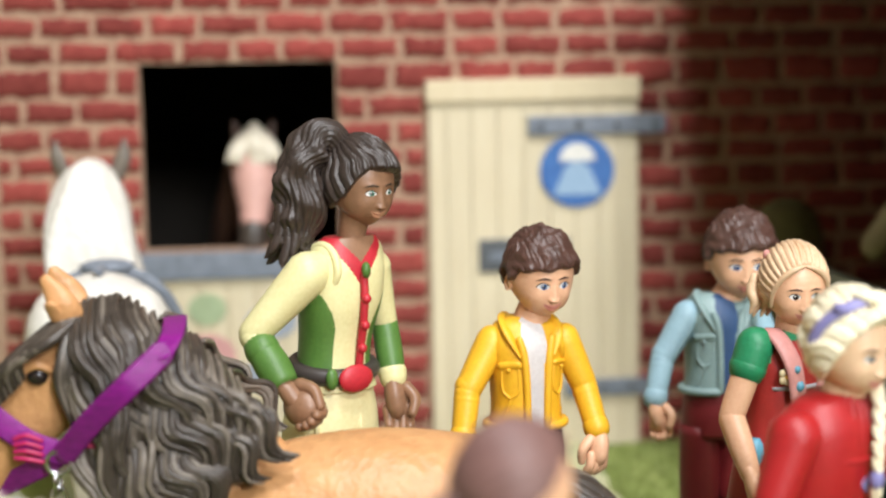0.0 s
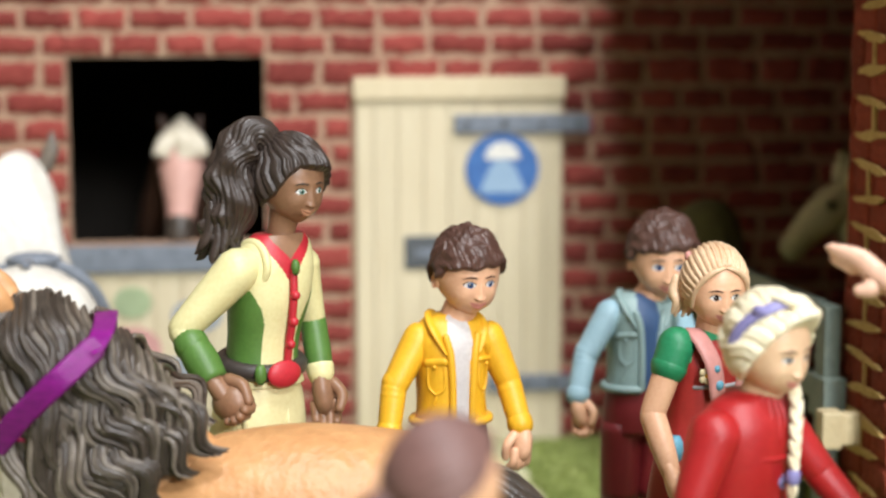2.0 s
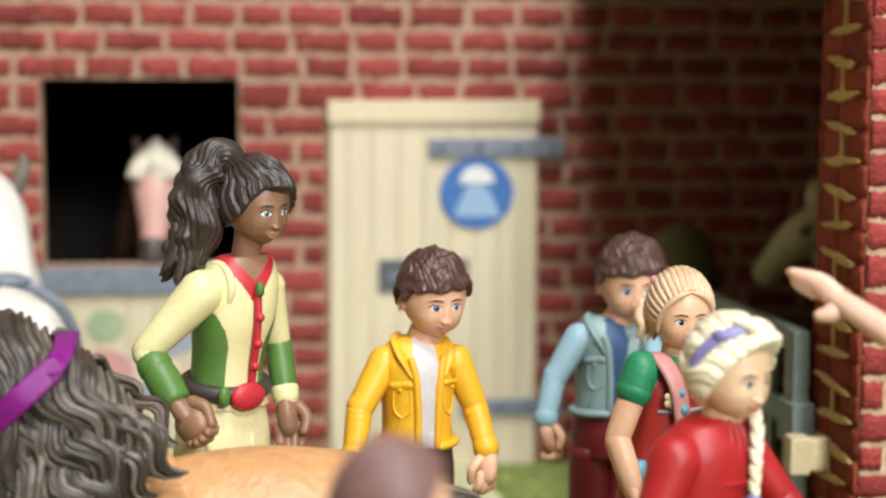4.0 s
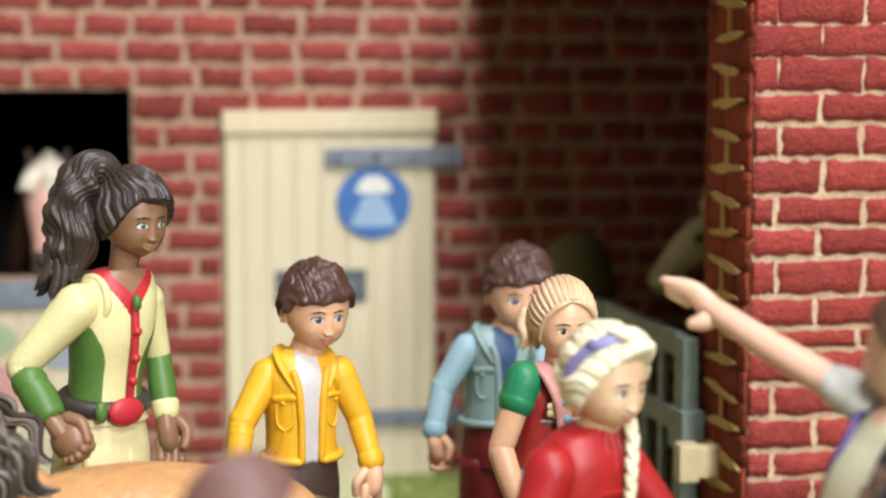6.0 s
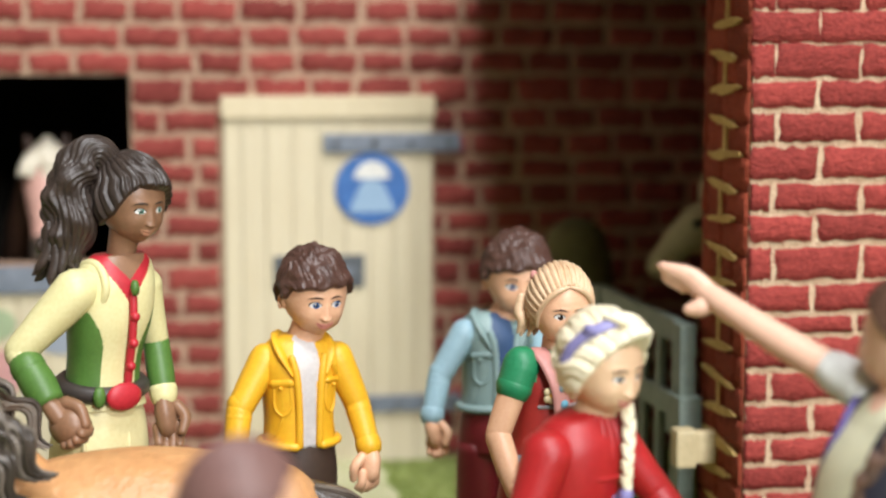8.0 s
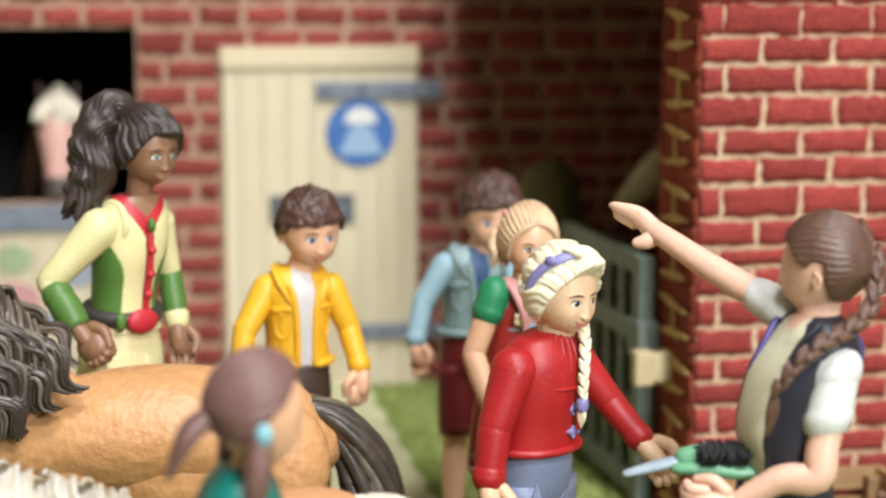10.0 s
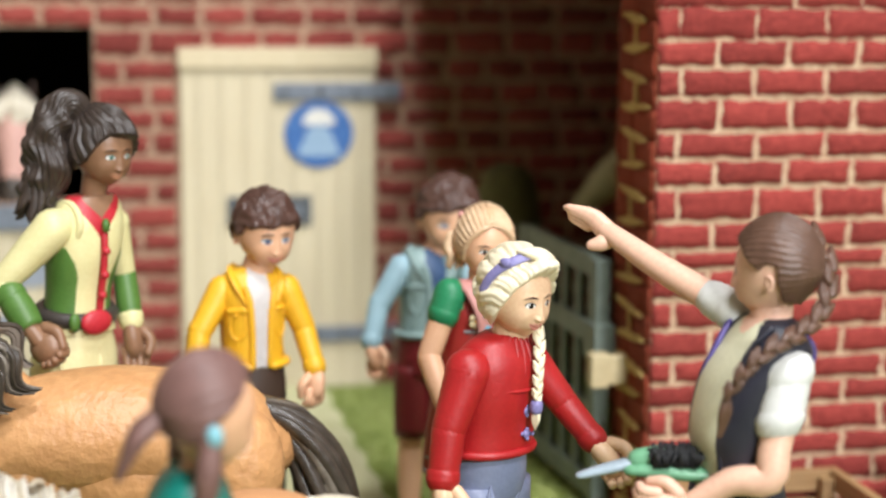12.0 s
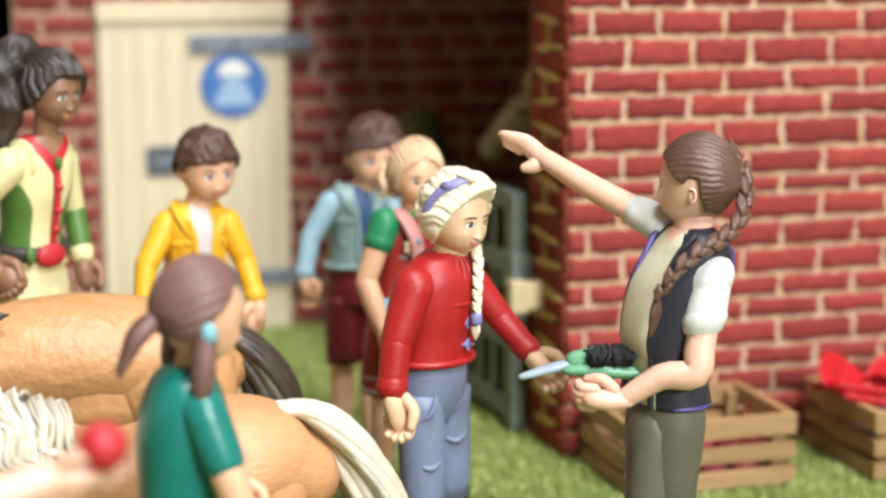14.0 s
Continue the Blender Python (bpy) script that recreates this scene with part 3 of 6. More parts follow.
def braid(sc, pts, r0, r1, m, tie=None):
    """Plaited hair: two rows of overlapping lobes along a curve."""
    c = spline(pts, 10)
    d = np.gradient(c, axis=0)
    length = np.r_[0, np.cumsum(np.linalg.norm(np.diff(c, axis=0), axis=1))]
    s, k = 0.0, 0
    while s < length[-1]:
        f = s / length[-1]
        r = r0 + (r1 - r0) * f
        p = np.array([np.interp(s, length, c[:, i]) for i in range(3)])
        w = np.array([np.interp(s, length, d[:, i]) for i in range(3)])
        w /= np.linalg.norm(w)
        e = np.cross(w, (0.25, -1, 0.1))
        e /= np.linalg.norm(e)
        sg = 1 if k % 2 else -1
        a, b = p + e * sg * r * 0.75 - w * r * 0.75, p - e * sg * r * 0.25 + w * r * 0.75
        for q in (-0.22, 0.0, 0.22):
            o = w * q * r * 1.6
            sc.tube([a + o, (a + b) / 2 + o + np.array((0, -0.45 * r, 0)), b + o], [r * 0.22, r * 0.36, r * 0.18], m, seg=6, sub=3)
        s += r * 0.95
        k += 1
    if tie:
        p = c[-1]
        sc.tube([p - d[-1] / np.linalg.norm(d[-1]) * 0.06, p + d[-1] / np.linalg.norm(d[-1]) * 0.12], r1 * 1.05, tie, seg=10)
        w = d[-1] / np.linalg.norm(d[-1])
        for k in range(5):
            sc.tube([p, p + w * r1 * 2 + np.array((sc.rnd.uniform(-1, 1), sc.rnd.uniform(-1, 1), 0)) * r1 * 0.5, p + w * r1 * 4], [r1 * 0.4, r1 * 0.4, r1 * 0.08], m, seg=6)


def legs(sc, hips, feet, r, m, shoe, knee=None, low=None):
    """Two legs from hips to feet; knee: height at which the cloth ends, low: what shows under it."""
    for (hx, hy, hz), (fx, fy) in zip(hips, feet):
        hip, foot = np.array((hx, hy, hz)), np.array((fx, fy, 0.35))
        if knee is None:
            sc.tube([hip, hip * 0.5 + foot * 0.5, foot], [r, r * 0.86, r * 0.72], m, seg=16)
        else:
            k = (hip[2] - knee) / (hip[2] - foot[2])
            cut = hip + (foot - hip) * k
            sc.tube([hip, (hip + cut) / 2, cut], [r, r * 1.0, r * 0.95], m, seg=16, round_ends=False)
            sc.tube([cut + (hip - cut) * 0.15, (cut + foot) / 2, foot], [r * 0.62, r * 0.6, r * 0.42], low, seg=12)
        sc.ball(foot + np.array((0.25, -0.45, -0.03)), (1.05, 0.5, 0.33), shoe, head=-60)


def folds(sc, pts, r, m):
    sc.tube(pts, [r * 0.3, r, r * 0.3], m, seg=6)


def armhole(sc, joint, middle, r, m, thick=0.11):
    """Rolled edge of the body round the joint of an arm."""
    d = np.array(joint, float) - np.array(middle, float)
    d /= np.linalg.norm(d)
    p = np.cross(d, (0, 0, 1))
    p /= np.linalg.norm(p)
    q = np.cross(p, d)
    c = np.array(joint, float) - d * 0.22
    sc.tube([c + r * (p * math.cos(t) + q * math.sin(t)) for t in np.linspace(0, 2 * math.pi, 17)], thick, m, seg=8, sub=2)


def along(a, b, k):
    return tuple(np.array(a) * (1 - k) + np.array(b) * k)


# ---- figures ----
def riding_teacher():
    """Dark-skinned woman with a high ponytail."""
    sc = Sculpt(-5.2, -31, 0.88)
    hd = Head((-4.36, -31.0, 16.08), 1.22, -55, -3)
    hd.face(sc, "skin_dark", "eye_green", "lip_brown", "hair_black", 0.95)
    H = -60
    sc.tube([(-4.75, -30.9, 13.6), (-4.65, -30.95, 14.5), (-4.5, -31, 15.2)], [0.52, 0.44, 0.5], "skin_dark", seg=14)
    def cloth(t, a):
        v = (t - 0.64) / 0.36 * 62
        if t > 0.64 and abs(a) < v - 14:
            return "skin_dark"
        if (t > 0.60 and abs(a) < v + 10) or t > 0.93:
            return "crimson"
        return shirt(t, a)
    shirt = lambda t, a: "leaf_green" if (0.1 < t < 0.66 and 30 + 65 * max(0.0, (t - 0.36) / 0.3) ** 2 < abs(a) < 165) else "cream_shirt"
    sc.loft([(-5.3, -31, 9.9, 1.1, 1.3), (-5.3, -31, 10.6, 1.0, 1.1), (-5.22, -31, 11.4, 0.98, 1.1), (-5.05, -31, 12.5, 1.1, 1.25), (-4.92, -31, 13.5, 1.02, 1.26), (-4.82, -31, 14.12, 0.78, 1.1), (-4.72, -31, 14.45, 0.55, 0.8)], cloth, head=H, seg=200, sub=22, square=2.3)
    h = radians(H)
    f, s = np.array((math.cos(h), math.sin(h), 0)), np.array((-math.sin(h), math.cos(h), 0))
    c = np.array((-4.78, -31, 0))
    strip = [(np.array((-4.98, -31, 0)) + f * r + np.array((0.05 * (z - 11.5), 0, z))) for r, z in ((1.08, 13.45), (1.16, 12.7), (1.12, 11.9), (1.0, 11.2), (0.94, 10.5))]
    sc.tube(strip, 0.13, "crimson", seg=8)
    for k in range(5):
        sc.ball(strip[k] + f * 0.1, 0.15, "crimson", seg=8)
    sc.ball(strip[0] + f * 0.12 + np.array((0, 0, 0.1)), (0.14, 0.2, 0.26), "leaf_green", seg=10)
    belt = [np.array((-5.32, -31, 10.5)) + f * 1.1 * math.cos(radians(a)) + s * 1.2 * math.sin(radians(a)) + np.array((0, 0, -0.14 * math.cos(radians(a)))) for a in range(0, 361, 20)]
    sc.tube(belt, 0.27, "belt_black", seg=8, sub=2)
    bk = np.array((-5.32, -31, 10.34)) + f * 1.32
    sc.ball(bk, (0.2, 0.58, 0.42), "crimson", head=H, seg=18)
    sc.ball(bk + s * -0.75 - f * 0.12 + np.array((0, 0, 0.05)), (0.16, 0.2, 0.34), "leaf_green", head=H, seg=10)
    # trousers
    sc.loft([(-5.45, -31, 7.0, 1.0, 1.35), (-5.45, -31, 8.2, 1.2, 1.55), (-5.4, -31, 9.3, 1.18, 1.45), (-5.35, -31, 10.4, 0.98, 1.12)], "cream_trousers", head=H, seg=32)
    legs(sc, [(-6.1, -31, 7.6), (-4.75, -30.8, 7.6)], [(-6.1, -31), (-4.7, -30.6)], 0.85, "cream_trousers", "belt_black")
    for k, x in enumerate((-5.9, -5.2, -4.6)):
        folds(sc, [(x, -32.15 + 0.25 * k, 9.7), (x + 0.05, -32.35 + 0.25 * k, 8.8), (x, -32.3 + 0.25 * k, 7.8)], 0.09, "cream_trousers")
    # near arm, hand at the hip
    a, b, w = (-5.95, -31.85, 13.5), (-7.65, -32.1, 11.75), (-6.75, -32.9, 10.35)
    sc.ball((-5.88, -31.75, 13.48), (0.66, 0.64, 0.66), "cream_shirt")
    armhole(sc, (-5.75, -31.7, 13.55), (-4.9, -31.0, 13.45), 0.72, "cream_shirt", 0.13)
    sc.tube([a, along(a, b, 0.5), b], [0.78, 0.66, 0.52], "cream_shirt", seg=18)
    sc.tube([b, along(b, w, 0.35)], [0.5, 0.5], "cream_shirt", seg=16)
    sc.tube([along(b, w, 0.3), along(b, w, 0.65), w], [0.55, 0.6, 0.5], "leaf_green", seg=18, round_ends=False)
    sc.tube([along(b, w, 0.22), along(b, w, 0.34)], [0.58, 0.6], "leaf_green", seg=18)
    hand(sc, along(b, w, 0.95), (0.75, -0.15, -0.85), 1.0, "skin_dark", thumb=(0.8, -0.3, 0.6), curl=0.9)
    sc.ball((-6.2, -33.05, 9.72), (0.66, 0.54, 0.6), "skin_dark", head=-30)
    # far arm, hanging
    a, b, w = (-3.98, -30.4, 13.4), (-3.68, -30.1, 11.6), (-3.5, -30.6, 10.15)
    sc.ball(a, 0.6, "cream_shirt")
    sc.tube([a, along(a, b, 0.5), b], [0.58, 0.5, 0.45], "cream_shirt", seg=16)
    sc.tube([b, along(b, w, 0.6), w], [0.46, 0.48, 0.45], "leaf_green", seg=16)
    sc.tube([along(b, w, 0.95), along(b, w, 1.12)], [0.5, 0.47], "cream_shirt", seg=16)
    hand(sc, along(b, w, 1.1), (0.12, -0.2, -1), 0.95, "skin_dark", thumb=(0.9, -0.2, 0), curl=0.3)
    # hair: waves swept back from the brow, high tail with a wavy fall
    line = lambda az: np.interp(az, (-180, -120, -95, -66, -40, -22, 10, 45, 62, 95, 120, 180), (-38, -40, -34, -20, 8, 19, 15, 10, -4, -34, -40, -38))
    puff = lambda az, el: 0.10 * math.exp(-((az - 18) / 36) ** 2 - ((el - 22) / 16) ** 2) + 0.09 * math.exp(-((abs(az) - 85) / 28) ** 2 - ((el + 8) / 22) ** 2) - 0.05 * math.exp(-((az + 22) / 12) ** 2 - ((el - 40) / 24) ** 2)
    shell(sc, hd, "hair_black", line, 0.12, (-140, 58), 22, 0.15, 0.6, puff, edge=6.0)
    fall = [(-4.85, -30.9, 16.9), (-5.22, -30.95, 17.38), (-5.66, -31.0, 17.3), (-5.96, -31.05, 16.67), (-6.1, -31.1, 15.86), (-6.23, -31.1, 15.02), (-6.46, -31.05, 14.4), (-6.64, -31.0, 14.0)]
    tail(sc, fall, lambda t: float(np.interp(t, (0, 0.14, 0.29, 0.43, 0.57, 0.71, 0.86, 1), (0.36, 0.5, 0.6, 0.66, 0.74, 0.72, 0.56, 0.22))), 22, 0.22, "hair_black", 0.9)
    for k in range(12):
        a = k * 0.55
        p = np.array((-6.42 + 0.42 * math.cos(a), -31.1 + 0.4 * math.sin(a), 14.5 + 0.25 * math.sin(k * 2.1)))
        sc.tube([p + np.array((0, 0, 0.7)), p, p + np.array((0.1 * math.cos(a) - 0.12, 0.1 * math.sin(a), -0.45)), p + np.array((0.3 * math.cos(a) - 0.1, 0.2 * math.sin(a), -0.62))], [0.14, 0.2, 0.15, 0.04], "hair_black", seg=7)
    return sc.done("doll", "dark-haired woman figurine in cream and green riding clothes", "figurine", "figurines in the yard")


def open_jacket_boy(x, y, coat, sleeve, collar, tee, trousers, skin_m, hd, H, arms, label, shorts=None, hair="hair_brown", eye="eye_blue", shoe="shoe_grey", top=11.45, hem=8.05):
    """Boy in an unbuttoned jacket over a shirt; arms: lists of shoulder, elbow, wrist and hand direction."""
    sc = Sculpt(x, y, 0.88)
    hd.face(sc, skin_m, eye, "lip", hair, 1.08)
    short_hair(sc, hd, hair)
    h = radians(H)
    f, s = np.array((math.cos(h), math.sin(h), 0)), np.array((-math.sin(h), math.cos(h), 0))
    sc.tube([(x, y, top - 0.6), (hd.c[0], hd.c[1] + 0.1, hd.c[2] - hd.h * 0.6)], [0.6, 0.52], skin_m, seg=14)
    pick = lambda t, a: tee if abs(a + 2) < 14 + 12 * t ** 2 else coat
    sc.loft([(x, y, hem, 0.92, 1.14), (x, y, hem + 0.9, 0.95, 1.1), (x, y, hem + 2.0, 0.98, 1.18), (x, y, top - 0.7, 0.92, 1.24), (x, y, top - 0.15, 0.68, 1.02), (x, y, top + 0.12, 0.42, 0.62)], pick, head=H, seg=64, sub=7, square=2.3)
    ctr = np.array((x, y, 0))
    for sgn, k in ((1, 1.0), (-1, 1.0)):
        def at(a, z, r=1.0):
            q = (z - hem) / (top - hem)
            rf, rs = 0.93 + 0.05 * math.sin(3 * q), 1.1 + 0.12 * q
            a = radians(a)
            return ctr + np.array((0, 0, z)) + r * (f * rf * math.cos(a) + s * rs * math.sin(a))
        sc.tube([at(sgn * 17, hem + 0.1, 1.03), at(sgn * 17, hem + 1.2, 1.04), at(sgn * 20, hem + 2.3, 1.04), at(sgn * 27, top - 0.5, 1.0)], [0.13, 0.12, 0.13, 0.12], coat, seg=8)
        sc.tube([at(sgn * 26, top - 1.0, 1.07), at(sgn * 44, top - 0.4, 0.9), at(sgn * 85, top - 0.02, 0.6), at(sgn * 150, top + 0.05, 0.62)], [0.10, 0.27, 0.24, 0.2], collar, seg=12, flat=0.4, side=(0, 0, 1))
        sc.tube([at(sgn * 30, top - 1.3, 1.03), at(sgn * 58, top - 1.35, 1.03)], 0.16, coat, seg=8, flat=0.6)
        for e, z in ((30, top - 1.4), (58, top - 1.4)):
            sc.tube([at(sgn * e, z, 1.02), at(sgn * e, z - 0.7, 1.02), at(sgn * 44, z - 0.95, 1.03)], 0.05, coat, seg=6)
        sc.ball(at(sgn * 44, top - 1.45, 1.1), 0.07, collar, seg=6)
        sc.tube([at(sgn * 44, top - 2.4, 1.02), at(sgn * 55, top - 2.9, 1.03), at(sgn * 68, top - 3.1, 1.0)], 0.05, coat, seg=6)
    belt = [ctr + np.array((0, 0, hem + 0.08)) + f * 1.0 * math.cos(radians(a)) + s * 1.27 * math.sin(radians(a)) for a in range(20, 341, 20)]
    sc.tube(belt, 0.14, coat, seg=8, sub=2)
    sc.loft([(x, y, hem - 1.6, 0.95, 1.25), (x, y, hem - 0.8, 1.0, 1.25), (x, y, hem + 0.3, 0.9, 1.12)], trousers, head=H, seg=28)
    hips = [tuple(ctr + s * 0.6 + np.array((0, 0, hem - 1.2))), tuple(ctr - s * 0.62 + np.array((0, 0, hem - 1.2)))]
    feet = [tuple((ctr + s * 0.75)[:2]), tuple((ctr - s * 0.75)[:2])]
    if shorts:
        legs(sc, hips, feet, 0.82, trousers, shoe, shorts, skin_m)
    else:
        legs(sc, hips, feet, 0.74, trousers, shoe)
    for a, b, w, way, th in arms:
        sc.ball(a, 0.58, sleeve)
        armhole(sc, a, (x, y, a[2] - 0.15), 0.60, coat)
        sc.tube([a, along(a, b, 0.5), b], [0.58, 0.54, 0.48], sleeve, seg=18)
        sc.tube([b, along(b, w, 0.5), w], [0.47, 0.45, 0.41], sleeve, seg=18)
        for k in range(3):
            sc.tube([along(b, w, -0.12 + 0.14 * k), along(b, w, -0.06 + 0.14 * k)], 0.475, sleeve, seg=16)
        sc.tube([along(b, w, 0.86), along(b, w, 1.0)], [0.47, 0.48], sleeve, seg=18)
        hand(sc, along(b, w, 1.02), way, 0.82, skin_m, thumb=th, curl=0.45)
    return sc.done("doll", label, "figurine", "figurines in the yard")


def overalls_girl():
    """Girl with honey hair in a red pinafore over a green top."""
    sc = Sculpt(8.0, -32.4, 0.88)
    H = -62
    hd = Head((8.40, -32.5, 12.84), 1.17, -84, -3)
    x, y = 8.0, -32.3
    h = radians(H)
    f, s = np.array((math.cos(h), math.sin(h), 0)), np.array((-math.sin(h), math.cos(h), 0))
    ctr = np.array((x, y, 0))
    sc.tube([(x + 0.15, y, 10.2), (8.2, -32.4, 11.3)], [0.55, 0.48], "skin_tan", seg=14)
    pick = lambda t, a: "emerald" if t > 0.80 or (t > 0.62 and abs(a) > 58) else "dress_red"
    sc.loft([(x - 0.25, y, 4.7, 1.15, 1.45), (x - 0.2, y, 6.3, 1.12, 1.4), (x - 0.1, y, 8.0, 1.0, 1.22), (x, y, 9.2, 1.02, 1.28), (x + 0.1, y, 10.2, 0.92, 1.3), (x + 0.15, y, 10.75, 0.6, 0.95), (x + 0.2, y, 10.95, 0.4, 0.6)], pick, head=H, seg=56, sub=7, square=2.3)
    for z, r, mm in ((4.85, 1.2, "trim_grey"), (5.3, 1.16, "trim_grey"), (9.35, 1.04, "trim_grey")):
        sc.tube([ctr + np.array((-0.2 if z < 6 else 0, 0, z)) + r * f * math.cos(radians(a)) + r * 1.24 * s * math.sin(radians(a)) for a in (range(0, 361, 20) if z < 6 else range(-52, 53, 13))], 0.07, mm, seg=6, sub=2)
    for sgn in (1, -1):
        sc.tube([ctr + np.array((0.05, 0, 9.2)) + f * 1.12 + s * sgn * 0.55, ctr + np.array((0.1, 0, 10.2)) + f * 1.0 + s * sgn * 0.78, ctr + np.array((0.12, 0, 10.95)) + f * 0.2 + s * sgn * 0.85, ctr + np.array((0.1, 0, 10.5)) - f * 0.75 + s * sgn * 0.7], 0.36, "strap_pink", seg=8, flat=0.35, side=np.array((f[0], f[1], 0.6)))
        sc.ball(ctr + np.array((0.05, 0, 9.45)) + f * 1.2 + s * sgn * 0.6, 0.16, "button_blue", seg=8)
        sc.ball(ctr + np.array((0.08, 0, 9.95)) + f * 1.16 + s * sgn * 0.72, 0.13, "button_blue", seg=8)
    badge = ctr + np.array((0.05, 0, 9.75)) + f * 1.0 - s * 0.95
    for k in range(5):
        sc.ball(badge + 0.17 * (s * math.cos(k * 1.257) + np.array((0, 0, 1)) * math.sin(k * 1.257)), (0.07, 0.13, 0.13), "latch_cream", head=H, seg=8)
    sc.ball(badge + f * 0.06, (0.07, 0.08, 0.08), "mustard", head=H, seg=8)
    legs(sc, [(x - 0.75, y - 0.1, 5.0), (x + 0.35, y + 0.3, 5.0)], [(x - 1.0, y - 0.2), (x + 0.3, y + 0.3)], 0.6, "skin_tan", "shoe_grey")
    a, b, w = (6.95, -32.9, 10.55), (6.2, -33.2, 8.6), (6.65, -34.0, 7.2)
    sc.ball(a, 0.66, "emerald")
    sc.tube([a, along(a, b, 0.34)], [0.66, 0.62], "emerald", seg=16)
    sc.tube([along(a, b, 0.3), along(a, b, 0.35)], [0.65, 0.65], "emerald", seg=16)
    sc.tube([along(a, b, 0.3), along(a, b, 0.8), b], [0.5, 0.46, 0.43], "skin_tan", seg=16)
    sc.tube([b, along(b, w, 0.5), w], [0.44, 0.42, 0.33], "skin_tan", seg=16)
    hand(sc, w, (0.4, -0.25, -0.9), 0.9, "skin_tan", thumb=(0.8, -0.2, 0.3), curl=0.5)
    sc.ball((6.95, -33.2, 7.6), (0.3, 0.3, 0.45), "button_blue", seg=10)
    a, b, w = (9.05, -31.7, 10.3), (9.8, -31.6, 8.7), (9.9, -32.3, 7.3)
    sc.ball(a, 0.62, "emerald")
    sc.tube([a, along(a, b, 0.45)], [0.62, 0.58], "emerald", seg=16)
    sc.tube([along(a, b, 0.3), b, w], [0.46, 0.42, 0.32], "skin_tan", seg=14)
    hand(sc, w, (0.1, -0.2, -1), 0.85, "skin_tan")
    for v in sc.bm.verts:
        up = min(1.0, max(0.0, (v.co.z - 5) / 4.5))
        v.co.x, v.co.z = v.co.x + 0.2 * up, v.co.z + 0.5 * up
    hd.face(sc, "skin_tan", "eye_dark", "lip", "hair_brown", 1.0)
    # combed hair in clear ridges drawn to the back, rolled over the brow, plaits at the ears
    line = lambda az: np.interp(abs(az), (0, 25, 45, 60, 76, 112, 180), (30, 24, 10, -12, -32, -42, -42))
    shell(sc, hd, "hair_honey", line, 0.06, (175, 20), 34, 0.13)
    for sgn in (-1, 1):
        hd.lock(sc, [(sgn * 2, 33), (sgn * 24, 27), (sgn * 44, 13), (sgn * 60, -8), (sgn * 72, -28)], 0.085 * hd.h, "hair_honey", lift=1.05, tip=0.8)
    for sgn in (-1, 1):
        p = hd.at(sgn * 112, -8, 1.02)
        for k in range(6):
            w = np.array((0.09 * k - 0.22, 0.06 * (k % 3) - 0.06, 0))
            sc.tube([p + w + np.array((0, 0, 0.35)), p + w + np.array((-0.08, 0, -0.1)), p + w * 1.3 + np.array((0.07, -0.05, -0.4)), p + w * 1.2 + np.array((-0.06, 0, -0.75 - 0.1 * (k % 2)))], [0.12, 0.17, 0.15, 0.05], "hair_honey", seg=7)
    sc.ball(hd.at(-110, 40, 1.1), (0.12, 0.12, 0.17), "strap_pink", seg=8)
    return sc.done("doll", "fair-haired girl figurine in red pinafore and green top", "figurine", "figurines in the yard")


